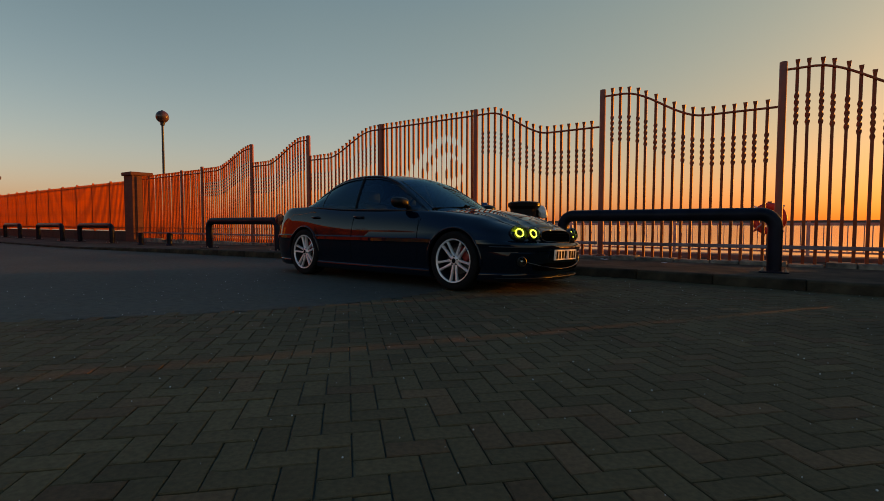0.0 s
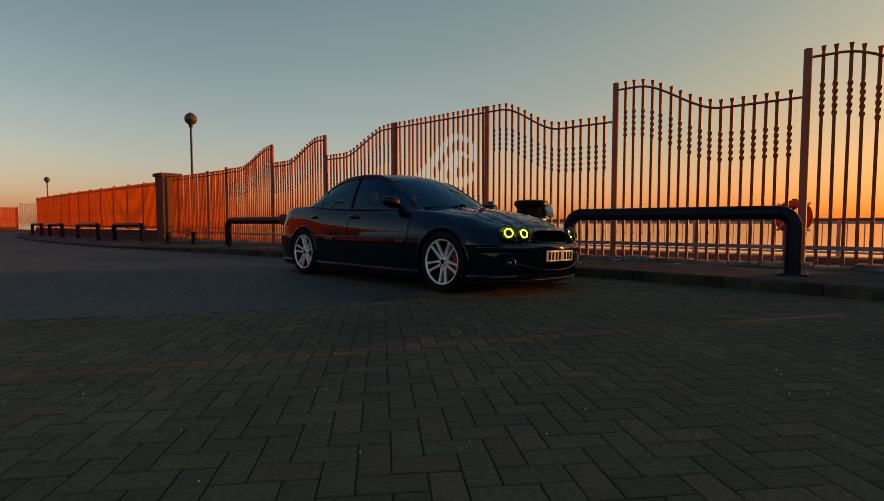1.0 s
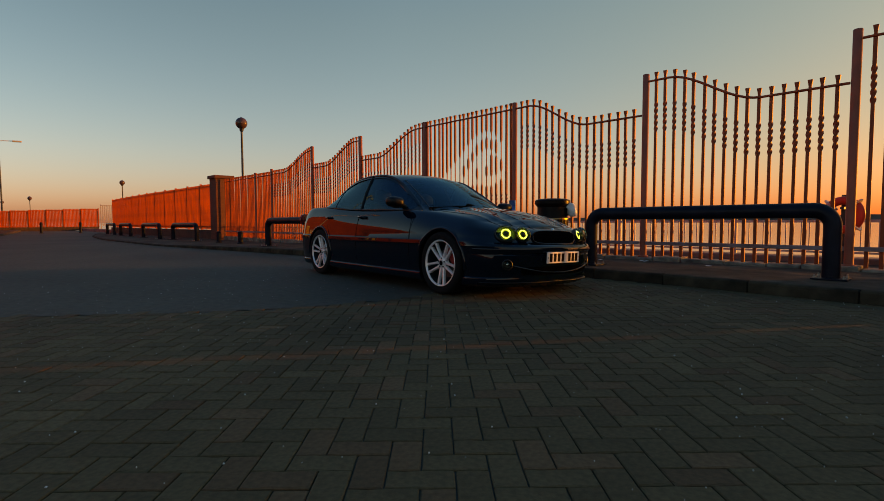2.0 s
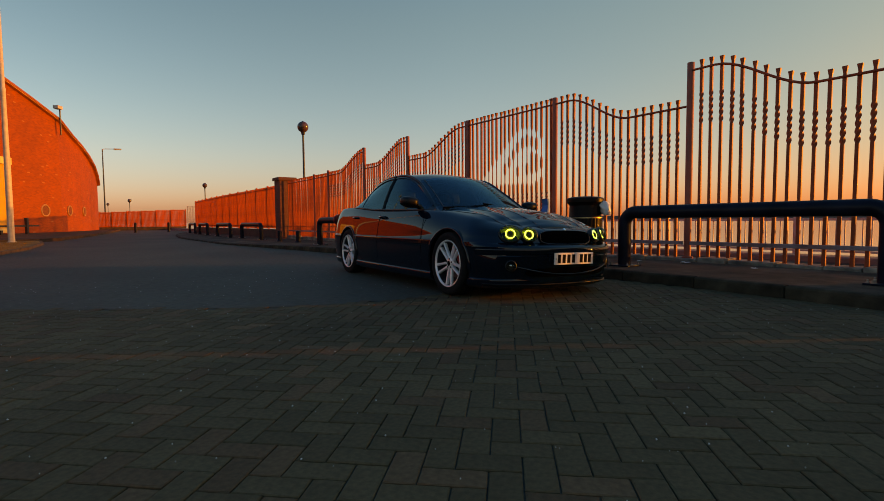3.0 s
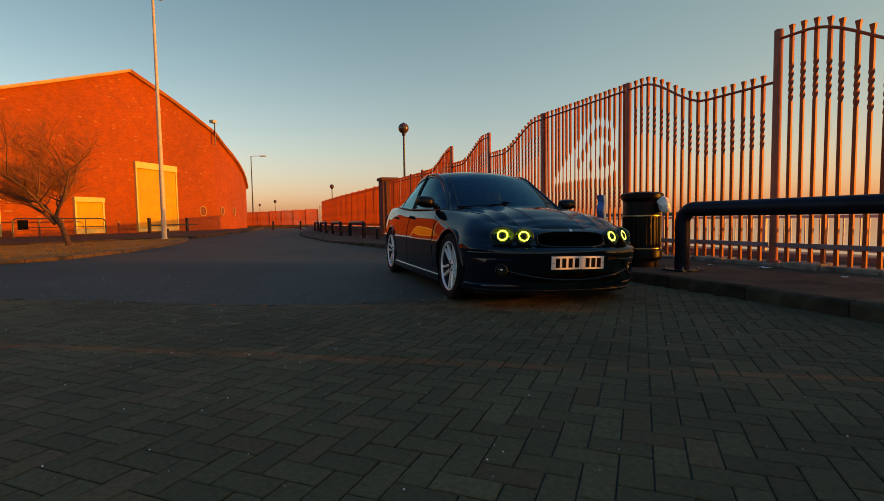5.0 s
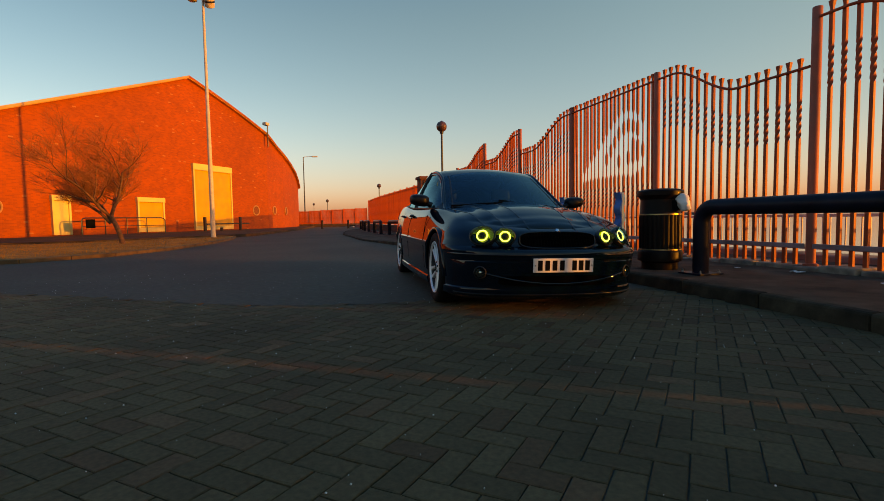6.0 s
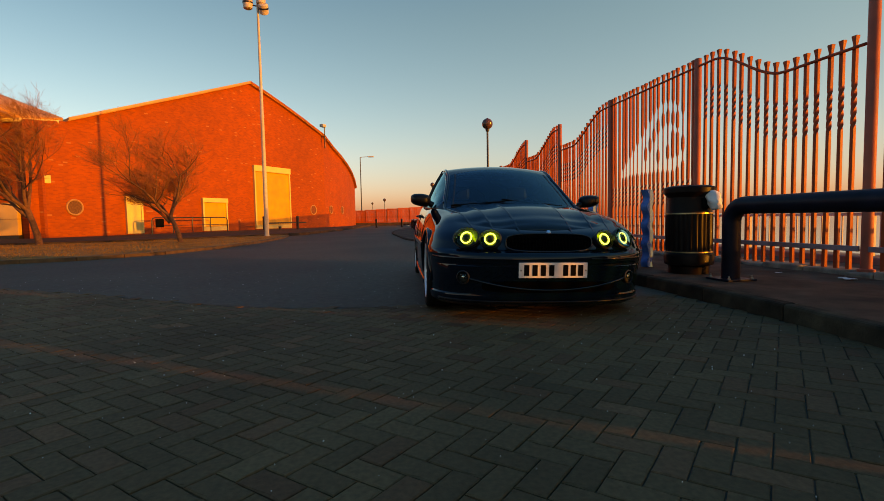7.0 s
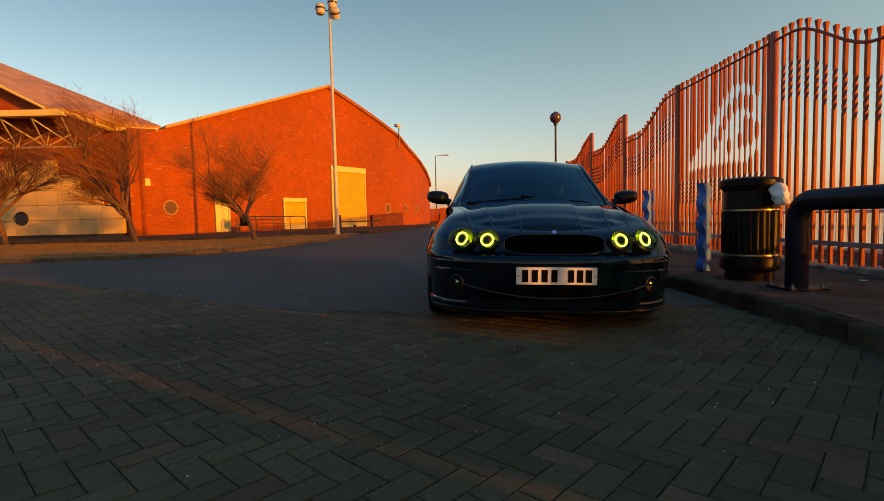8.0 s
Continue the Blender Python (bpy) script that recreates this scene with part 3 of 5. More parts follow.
# low pale railing at the quay edge
for k in range(18):
    base = thing("quay_railing", pose(-26 + 2 * k, 10.12, 0.2), "low pale railing of thin bars at the quay edge", "railing", "quay railings")
    part("top_rail", boxes((0, 2, -0.02, 0.02, 0.50, 0.54)), PALE_RAIL, base)
    part("bottom_rail", boxes((0, 2, -0.02, 0.02, 0.05, 0.08)), PALE_RAIL, base)
    part("post", boxes((-0.025, 0.025, -0.021, 0.021, 0, 0.56)), PALE_RAIL, base)
    for i in range(19):
        share("baluster", upright("baluster", 0.014, 0.014, 0.42, PALE_RAIL), base, pose(0.1 + i * 0.1, 0, 0.08))


# ---- street furniture ----
def hoop_barrier(p, q, height, radius, label):
    d = Vector((q[0] - p[0], q[1] - p[1], 0))
    L = d.length
    base = thing("hoop_barrier", pose(p[0], p[1], pave_z(p[0]), 0, 0, math.degrees(math.atan2(d.y, d.x))), label, "barrier", "hoop barriers along the kerb")
    bend = radius * 2.0
    h = height - pave_z(p[0]) - radius
    path = [(0, 0, 0.01), (0, 0, h - bend)]
    path += [(bend - bend * math.cos(a), 0, h - bend + bend * math.sin(a)) for a in [math.pi / 2 * i / 8 for i in range(1, 9)]]
    path += [(L - bend + bend * math.sin(a), 0, h - bend + bend * math.cos(a)) for a in [math.pi / 2 * i / 8 for i in range(9)]]
    path += [(L, 0, 0.01)]
    bm = bmesh.new()
    tube(bm, path, radius, 20)
    part("hoop", bm, BLACK_PAINT, base, smooth=40)
    for x in (0, L):
        foot = part("base_plate", boxes((x - radius * 1.9, x + radius * 1.9, -radius * 1.9, radius * 1.9, 0, 0.016), bevel=0.004), BLACK_PAINT, base)
        for sx in (-1, 1):
            for sy in (-1, 1):
                bm = bmesh.new()
                lathe(bm, [(0.016, 0.016), (0.016, 0.03), (0.009, 0.031), (0.009, 0.05)], 6)
                part("bolt", bm, BOLT, foot, m=pose(x + sx * radius * 1.5, sy * radius * 1.5, 0))
    return base


hoop_barrier((-3.06, 7.40), (-0.33, 7.46), 0.92, 0.082, "long black tubular hoop barrier bolted to the pavement")
hoop_barrier((-12.16, 6.85), (-9.55, 6.98), 0.86, 0.082, "black tubular hoop barrier behind the parked car")
for p, q in (((-22.0, 7.36), (-19.2, 7.36)), ((-26.3, 7.3), (-23.1, 7.15)), ((-31.5, 7.45), (-28.9, 7.35)), ((-37.0, 7.85), (-34.0, 7.65))):
    hoop_barrier(p, q, 0.73, 0.082, "black tubular hoop barrier on the far pavement")


def bollard(x, y, z, h, r, label):
    base = thing("bollard", pose(x, y, z), label, "bollard", "black bollards")
    bm = bmesh.new()
    lathe(bm, [(r, 0), (r, h * 0.78), (r * 1.12, h * 0.79), (r * 1.12, h * 0.84), (r, h * 0.85), (r, h * 0.95), (r * 0.7, h)], 16)
    part("post", bm, BLACK_PAINT, base, smooth=40)
    bm = bmesh.new()
    lathe(bm, [(r * 1.4, 0), (r * 1.4, 0.03), (r * 1.02, 0.05)], 16)
    part("collar", bm, BLACK_PAINT, base, smooth=40)


for x in (-17.2, -15.36):
    bollard(x, 7.42, pave_z(x), 0.38, 0.075, "short black bollard on the pavement")
for x, y in ((-46.0, 5.45), (-46.0, 7.8)):
    bollard(x, y, 0, 0.8, 0.09, "tall black bollard at the roadside")


# litter bin with a bag hanging out
base = thing("litter_bin", pose(-3.73, 7.42, PAVE_Z), "black fluted plastic litter bin with two gold bands", "bin")
bm = bmesh.new()
n = 112
rings = []
for r, z in ((0.205, 0.0), (0.205, 0.08), (0.25, 0.1), (0.255, 0.2), (0.245, 0.22), (0.235, 0.24), (0.238, 0.26), (0.238, 0.62), (0.232, 0.65), (0.228, 0.66), (0.222, 0.84)):
    fl = 0.011 if 0.25 < z < 0.63 else 0
    rings.append([((r - (fl if i % 4 < 2 else 0)) * math.cos(2 * math.pi * i / n), (r - (fl if i % 4 < 2 else 0)) * math.sin(2 * math.pi * i / n), z) for i in range(n)])
vs = grid(bm, rings, closed=True)
bm.faces.new(vs[0][::-1]), bm.faces.new(vs[-1])
part("body", bm, BIN, base, smooth=30)
bm = bmesh.new()
lathe(bm, [(0.22, 0.82), (0.245, 0.86), (0.262, 0.875), (0.262, 0.92), (0.25, 0.935), (0.2, 0.95), (0.1, 0.958), (0.02, 0.96)], 40)
part("lid", bm, BIN, base, smooth=30)
for z in (0.235, 0.65):
    bm = bmesh.new()
    lathe(bm, [(0.2385, z - 0.008), (0.2425, z - 0.006), (0.2425, z + 0.006), (0.2385, z + 0.008)], 48, cap=False)
    part("band", bm, BIN_BAND, base, "thin gold band", 40)
part("opening", boxes((-0.1, 0.1, -0.232, -0.2, 0.7, 0.81)), INK, base, m=pose(0, 0, 0, 0, 0, 112))
bm = bmesh.new()
bmesh.ops.create_icosphere(bm, subdivisions=3, radius=0.1)
for v in bm.verts:
    k = 1 + 0.35 * noise.noise(v.co * 14) + 0.2 * noise.noise(v.co * 30)
    v.co = Vector((v.co.x * 0.9, v.co.y * 0.55, v.co.z * 0.95)) * k
    v.co.z -= 0.35 * max(0, v.co.x) if v.co.x > 0 else 0
tagged(part("plastic_bag", bm, BAG, smooth=50, m=pose(-3.46, 7.52, PAVE_Z + 0.79, 0, 0, 30)), "crumpled white plastic bag hanging out of the litter bin", "bag")


def blue_post(x, y, turn, label):
    base = thing("wavy_post", pose(x, y, PAVE_Z, 0, 0, turn), label, "post", "blue wavy posts")
    bm = bmesh.new()
    rows = []
    for i in range(41):
        z = 0.95 * i / 40
        s = 0.022 * math.sin(i / 40 * 2 * math.pi * 4.2)
        k = 0.045
        rows.append([(-0.05 + max(s, -0.012), -k, z), (0.055 + s, -k, z), (0.055 + s, k, z), (-0.05 + max(s, -0.012), k, z)])
    vs = grid(bm, rows, closed=True)
    bm.faces.new(vs[0][::-1]), bm.faces.new(vs[-1])
    part("shaft", bm, BLUE, base, smooth=50)


blue_post(-4.44, 7.36, -62, "blue painted post with wavy edges beside the litter bin")
blue_post(-5.90, 7.36, -62, "blue painted post with wavy edges on the pavement")

# lifebuoy on its stand behind the fence
base = thing("lifebuoy", pose(-0.50, 9.3, 0.80, 90, 0, -12), "red ring lifebuoy hung on a stand behind the fence", "lifebuoy")
bm = bmesh.new()
vs = grid(bm, [[((0.19 + 0.055 * math.cos(b)) * math.cos(c), (0.19 + 0.055 * math.cos(b)) * math.sin(c), 0.04 * math.sin(b)) for b in [2 * math.pi * j / 12 for j in range(12)]] for c in [2 * math.pi * i / 36 for i in range(37)]], closed=True)
bmesh.ops.remove_doubles(bm, verts=bm.verts[:], dist=1e-4)
part("ring", bm, BUOY, base, smooth=60)
for k in range(4):
    bm = bmesh.new()
    tube(bm, [(0.19 + 0.062 * math.cos(b), 0, 0.047 * math.sin(b)) for b in [2 * math.pi * j / 12 for j in range(13)]], 0.014, 6, flat=3)
    part("strap", bm, PALE_RAIL, base, m=pose(0, 0, 0, 0, 0, 45 + 90 * k))
stand = thing("buoy_stand", pose(-0.50, 9.39, PAVE_Z - 0.003), "thin steel stand that carries the lifebuoy", "stand")
part("post", boxes((-0.03, 0.03, -0.02, 0.02, 0, 0.95), bevel=0.004), DARK_STEEL, stand)
part("hook", boxes((-0.02, 0.02, -0.18, -0.021, 0.76, 0.79)), DARK_STEEL, stand)

# litter on the pavement
for k, (x, y, s, t) in enumerate(((-2.72, 8.35, 0.13, 20), (-3.35, 8.2, 0.06, 60), (-1.75, 8.15, 0.09, 130), (-5.0, 8.1, 0.06, 10))):
    bm = bmesh.new()
    r2 = random.Random(40 + k)
    grid(bm, [[(s * (i / 4 - 0.5), s * 0.6 * (j / 3 - 0.5), 0.012 + s * 0.12 * r2.random()) for i in range(5)] for j in range(4)])
    thicken(bm, 0.002)
    tagged(part("litter", bm, PAPER, m=pose(x, y, PAVE_Z - 0.004, 0, 0, t)), "scrap of crumpled white paper lying on the pavement", "litter", "litter on the pavement")


def globe_lamp(x, y, z, h, r):
    base = thing("globe_lamp", pose(x, y, z), "bronze globe lamp on a slim dark post behind the fence", "street lamp", "globe lamps")
    bm = bmesh.new()
    lathe(bm, [(0.075, 0), (0.075, 0.7), (0.05, 0.75), (0.04, h - 2 * r - 0.1), (0.07, h - 2 * r - 0.08), (0.09, h - 2 * r + 0.03)], 14)
    part("post", bm, DARK_STEEL, base, smooth=40)
    bm = bmesh.new()
    bmesh.ops.create_uvsphere(bm, u_segments=28, v_segments=16, radius=r)
    part("globe", bm, GLOBE, base, smooth=60, m=pose(0, 0, h - r))
    bm = bmesh.new()
    lathe(bm, [(0.05, h - 0.012), (0.04, h + 0.004), (0.015, h + 0.02)], 12)
    part("finial", bm, DARK_STEEL, base, smooth=40)


globe_lamp(-19.42, 9.24, PAVE_Z, 4.75, 0.225)
globe_lamp(-48.0, 11.06, 0.0, 4.25, 0.2)
globe_lamp(-86, 8.3, 0, 4.3, 0.25)
globe_lamp(-114, 7.0, 0, 4.6, 0.25)


def street_lamp(x, y, h, turn):
    base = thing("street_lamp", pose(x, y, 0, 0, 0, turn), "tall grey street lamp with a flat arm", "street lamp")
    bm = bmesh.new()
    lathe(bm, [(0.11, 0), (0.11, 1.3), (0.075, 1.4), (0.05, h)], 12)
    part("post", bm, DARK_STEEL, base, smooth=40)
    bm = bmesh.new()
    tube(bm, [(0, 0, h - 0.02), (0.25, 0, h + 0.03), (1.0, 0, h + 0.06)], 0.035)
    part("arm", bm, STEEL, base, smooth=40)
    part("lantern", boxes((1.0, 1.7, -0.13, 0.13, h - 0.02, h + 0.12), bevel=0.04), STEEL, base)


street_lamp(-63.0, 4.25, 8.5, 80)

# floodlight mast
base = thing("floodlight_mast", pose(-23.6, -0.45, 0.08), "tall pale tapered mast with floodlights on top", "lamp mast")
bm = bmesh.new()
lathe(bm, [(0.15, 0), (0.15, 0.02), (0.105, 0.03), (0.10, 1.6), (0.08, 5.5), (0.087, 5.52), (0.087, 5.62), (0.072, 5.66), (0.052, 10.7)], 20)
part("post", bm, STEEL, base, smooth=40)
for y, z, tip in ((-0.42, 10.62, 0), (0.16, 10.86, 0), (0.27, 10.42, 35)):
    part("bracket", tube(bmesh.new(), [(0, 0, 10.55), (0.05, y, z)], 0.03, 8), DARK_STEEL, base, smooth=40)
    lamp = part("floodlight", lathe(bmesh.new(), [(0.16, -0.22), (0.2, -0.2), (0.22, 0.06), (0.22, 0.18), (0.17, 0.23)], 20), STEEL, base, smooth=40, m=pose(0.06, y, z, 0, tip, 0))
    part("band", lathe(bmesh.new(), [(0.221, 0.0), (0.227, 0.01), (0.227, 0.07), (0.221, 0.08)], 20, cap=False), DARK_STEEL, lamp, smooth=40)
    part("lens", lathe(bmesh.new(), [(0.15, -0.221), (0.14, -0.235), (0.03, -0.24)], 20), CREAM, lamp, smooth=40)
part("hatch", boxes((0.09, 0.11, -0.05, 0.05, 0.5, 1.0), bevel=0.004), STEEL, base)


# ---- brick hall and the building beside it ----
HA, HD = Vector((-28.6, -11.27)), Vector((-0.83296, 0.55333))
HN = Vector((0.55333, 0.83296))                    # outwards


def on_hall(s, out=0.0):
    p = HA + HD * s + HN * out
    return p.x, p.y


def hall_top(s):
    return curve_through(s, [(21.9, 8.29), (24.4, 6.99), (26.05, 6.1), (27.5, 5.1)]) if s > 21.9 else (6.24 + (11.13 - 6.24) * s / 12.96 if s < 12.96 else 11.15 + (8.34 - 11.15) * (s - 12.96) / 8.94 + 0.12 * math.sin(math.pi * (s - 12.96) / 8.94))


hall = thing("brick_hall", pose(0, 0, 0), "large red brick hall with a peaked roofline glowing in low sun", "building")
plan = [(on_hall(s), hall_top(s)) for s in (-2.0, -1.0, 0, 3, 6, 9, 12.96, 15, 17, 19, 21.85)]
plan[0], plan[1] = (on_hall(-2.0), 6.05), (on_hall(-1.0), 6.12)
plan += [((-48.6, 1.5), 7.55), ((-50.4, 2.1), 7.0), ((-52.6, 2.65), 6.4), ((-55, 3.1), 5.75), ((-57.0, 3.36), 5.1), ((-58.4, 3.5), 4.4)]
bm = bmesh.new()
grid(bm, [[(x, y, 0.0) for (x, y), _ in plan] + [(-62, -6, 0), (-45, -26, 0)], [(x, y, z) for (x, y), z in plan] + [(-62, -6, 5), (-45, -26, 6)]])
wall = part("wall", bm, BRICK, hall)
uv_along(wall.data)
# roof edge and sheet
bm = bmesh.new()
rows = []
for (x, y), z in plan[2:]:
    rows.append([(x + 0.25 * HN.x, y + 0.25 * HN.y, z + 0.0), (x + 0.25 * HN.x, y + 0.25 * HN.y, z + 0.16), (x - 12 * HN.x, y - 12 * HN.y, z - 1.3), (x - 12 * HN.x, y - 12 * HN.y, z - 1.5)])
vs = grid(bm, rows, closed=True)
bm.faces.new(vs[0]), bm.faces.new(vs[-1])
part("roof", bm, ROOF, hall)
# verge trim: pale up to the peak, brick red down the far slope
for name, run, mat in (("verge", plan[2:7], VERGE_TRIM), ("far_verge", plan[6:], VERGE_RED)):
    bm = bmesh.new()
    grid(bm, [[(x + o * HN.x, y + o * HN.y, z + dz) for o, dz in ((0.253, 0.05), (0.29, 0.05), (0.29, 0.19), (0.253, 0.19))] for (x, y), z in run], closed=True)
    part(name, bm, mat, hall)
TO_HALL = lambda s, z=0.0, out=0.0: Matrix.Translation((*on_hall(s, out), z)) @ Matrix.Rotation(math.atan2(HD.y, HD.x), 4, "Z")


def hall_door(s0, s1, z0, z1, head, name, mat, label):
    d = part(name, boxes((0.12, s1 - s0 - 0.12, -0.10, -0.02, z0, z1 - head - 0.02)), mat, hall, label, m=TO_HALL(s0))
    part("jamb", boxes((0, 0.12, -0.16, 0.02, z0, z1 - head)), CREAM, d)
    part("jamb", boxes((s1 - s0 - 0.12, s1 - s0, -0.16, 0.02, z0, z1 - head)), CREAM, d)
    part("lintel", boxes((-0.03, s1 - s0 + 0.03, -0.2, 0.02, z1 - head, z1)), CREAM, d, "bright cream lintel")
    part("sill", boxes((0.12, s1 - s0 - 0.12, -0.14, -0.1, z0, z0 + 0.28)), CREAM, d)
    return d


hall_door(13.05, 17.05, 0.2, 5.1, 0.45, "large_door", DOOR_YELLOW, "tall buff double door with a cream frame")
hall_door(8.25, 10.35, 0.2, 2.46, 0.3, "small_door", DOOR_YELLOW, "buff door with a cream lintel")
hall_door(2.92, 3.95, 0.2, 2.4, 0.3, "small_door", CREAM, "pale narrow door with a cream lintel")


def round_window(m, r, parent, slats=True, pane=None, slat=None):
    """A round window in a raised ring, with upright slats before a dark pane."""
    ring = bmesh.new()
    vs = grid(ring, [[((r + 0.05 * math.cos(b)) * math.cos(c), (r + 0.05 * math.cos(b)) * math.sin(c), 0.05 * math.sin(b)) for b in [2 * math.pi * j / 8 for j in range(8)]] for c in [2 * math.pi * i / 28 for i in range(29)]], closed=True)
    w = part("round_window", ring, DULL if slats else DARK_STEEL, parent, "round window with pale upright slats", 60, m @ Matrix.Rotation(radians(90), 4, "X"))
    part("pane", lathe(bmesh.new(), [(r * 0.99, -0.01), (r * 0.99, 0.01)], 28), pane or (DULL if slats else DARK_STEEL), w)
    if slats:
        for i in range(-3, 4):
            x = i * r * 0.27
            hh = math.sqrt(max(0.01, r * r - x * x)) * 0.95
            part("slat", boxes((x - 0.025, x + 0.025, -hh, hh, 0.012, 0.035)), slat or VERGE_TRIM, w)


for s in (0.18, 20.14):
    round_window(TO_HALL(s, 1.72, 0.01) @ Matrix.Rotation(math.pi, 4, "Z"), 0.40, hall, pane=BARK if s < 1 else BRICK_DARK, slat=None if s < 1 else DULL)
for x, y, t in ((-47.95, 1.3, 159), (-50.85, 2.26, 166)):
    round_window(pose(x, y, 1.76, 0, 0, t - 180), 0.36, hall, pane=BRICK_DARK, slat=DULL)
part("small_window", boxes((0, 0.28, -0.06, 0.02, 2.95, 3.35)), CREAM, hall, "small cream vent", m=TO_HALL(-1.2))
lamp = part("roof_lamp", tube(bmesh.new(), [(0, 0, -0.6), (0, 0, 1.3)], 0.05), DARK_STEEL, hall, "small floodlight on a short post", m=TO_HALL(21.65, 7.95, 0.35))
part("head", boxes((-0.45, 0.05, -0.2, 0.2, 1.25, 1.5), bevel=0.04), STEEL, lamp)
part("wall_lamp", boxes((-0.12, 0.12, -0.3, 0, 4.6, 5.0), bevel=0.03), DARK_STEEL, hall, m=pose(-58.3, 3.55, -0.1))

# panelled wing with a steel truss canopy
wing = thing("panelled_wing", pose(-27.0, 0, 0), "low building with pale wall panels under a deep sheet roof", "building")
bm = bmesh.new()
bm.faces.new([bm.verts.new((-0.6, y, z)) for y, z in ((-34, 0), (-11.9, 0), (-11.9, 6.0), (-13.5, 6.0), (-14.2, 6.4), (-22, 10.5), (-34, 10.5))])
thicken(bm, -0.25)
bmesh.ops.recalc_face_normals(bm, faces=bm.faces[:])
back = part("wall", bm, BRICK, wing)
uv_along(back.data)
part("plinth", boxes((-0.36, 0.02, -34, -12.9, 0, 0.3)), DARK_STEEL, wing)
for j in range(5):
    for i in range(13):
        y1 = -12.92 - i * 1.17
        z0 = 0.32 + j * 0.82
        if i < (0, 0, 1, 2, 3)[j]:
            continue
        part("panel", boxes((-0.3, 0.0, y1 - 1.15, y1, z0, z0 + 0.80), bevel=0.006), PANEL, wing)
round_window(pose(0.02, -18.45, 1.25, 0, 0, 90), 0.34, wing, slats=False)
# the roof: a deep sheet over a projecting eave, with a shaded gable below its verge
LOWER = [(-27, -13.45, 6.04), (-24, -13.52, 6.36), (-24, -14.46, 6.45), (-24, -16.55, 7.55), (-24, -22, 10.47)]
UPPER = [(-28.5, -11.34, 6.26), (-29.7, -14.4, 7.5), (-31, -17.54, 8.79), (-34, -24.83, 11.75), (-37, -32, 14.6)]
bm = bmesh.new()
rows = []
for k in range(9):
    u = k / 8
    rows.append([(a[0] + (b[0] - a[0]) * u + 27, a[1] + (b[1] - a[1]) * u, a[2] + (b[2] - a[2]) * u) for a, b in zip(LOWER, UPPER)])
grid(bm, rows)
thicken(bm, 0.14)
part("roof", bm, ROOF, wing)
for k in range(1, 5):
    part("roof_seam", tube(bmesh.new(), [Vector(rows[2 * k - 1][i]) + Vector((0.05, 0, 0.06)) for i in range(5)], 0.05, 5), ROOF, wing)
part("verge", tube(bmesh.new(), [(3.02, -14.46, 6.5), (3.02, -22, 10.52)], 0.07, 6), CREAM, wing)
part("fascia", boxes((2.9, 3.2, -34, -13.5, 6.12, 6.42), bevel=0.02), CREAM, wing)
part("hip_beam", tube(bmesh.new(), [(3.1, -13.45, 6.3), (0.05, -13.3, 6.02), (-1.4, -11.5, 6.16)], 0.12, 8), CREAM, wing)
bm = bmesh.new()
bm.faces.new([bm.verts.new((2.4, y, z)) for y, z in ((-34, 6.2), (-14.6, 6.2), (-14.6, 6.4), (-16.6, 7.5), (-22, 10.3), (-34, 10.3))])
thicken(bm, 0.2)
bmesh.ops.recalc_face_normals(bm, faces=bm.faces[:])
uv_along(part("gable", bm, BRICK, wing).data)
part("chord", tube(bmesh.new(), [(1.0, -34, 4.95), (1.0, -14.0, 4.95)], 0.05), STEEL, wing)
for k in range(7):
    y = -13.8 - k * 1.5
    for a, b in (((2.85, y, 6.1), (1.0, y - 0.75, 4.95)), ((1.0, y - 0.75, 4.95), (2.85, y - 1.5, 6.1)), ((1.0, y - 0.75, 4.95), (-0.3, y, 6.0)), ((1.0, y - 0.75, 4.95), (-0.3, y - 1.5, 6.0))):
        part("strut", tube(bmesh.new(), [a, b], 0.035, 6), STEEL, wing)

# plain building behind the camera's side of the road
rear = thing("long_shed", pose(14, -42, 0), "plain long dark building across the road", "building")
w2 = part("wall", boxes((-40, 30, -6, 0, 0, 3.0)), DARK_WALL, rear)
uv_along(w2.data)
part("roof", boxes((-40.3, 30.3, -6.3, 0.3, 3.0, 3.2)), DARK_WALL, rear)
for k in range(9):
    dr = part("door", boxes((-36 + 7 * k, -33 + 7 * k, 0.003, 0.06, 0, 2.6)), DARK_WALL, rear)
    part("lintel", boxes((-36.1 + 7 * k, -32.9 + 7 * k, 0.003, 0.1, 2.6, 2.8)), DARK_WALL, dr)


# ---- verge: turf, its kerb, the far footway ----
def slab(name, outline, z, mat, label, category, kind="structure"):
    bm = bmesh.new()
    f = bm.faces.new([bm.verts.new((x, y, z)) for x, y in outline])
    r = bmesh.ops.extrude_face_region(bm, geom=[f])
    bmesh.ops.translate(bm, vec=(0, 0, -z - 0.05), verts=[v for v in r["geom"] if isinstance(v, bmesh.types.BMVert)])
    bmesh.ops.recalc_face_normals(bm, faces=bm.faces[:])
    return tagged(part(name, bm, mat), label, category, kind=kind)


TURF = [(-9.9, -45), (-9.9, -7), (-10.1, -4), (-10.7, -2.2), (-12.2, -0.95), (-14.5, -0.2), (-18, 0.3), (-22, 0.5), (-24.8, 0.35), (-25.3, -0.4), (-24.0, -1.6), (-21, -4.5), (-20, -8), (-20, -45)]
slab("footway", [(-19.9, -45), (-19.9, -8), (-20.9, -4.4), (-24.0, -1.4), (-25.4, 0.2), (-27, 1.0), (-38, 2.8), (-45, 3.7), (-58, 5.2), (-68, 5.0), (-68, -8), (-45, -45)],
     0.14, FOOTWAY, "brown paved footway in front of the brick hall", "pavement")
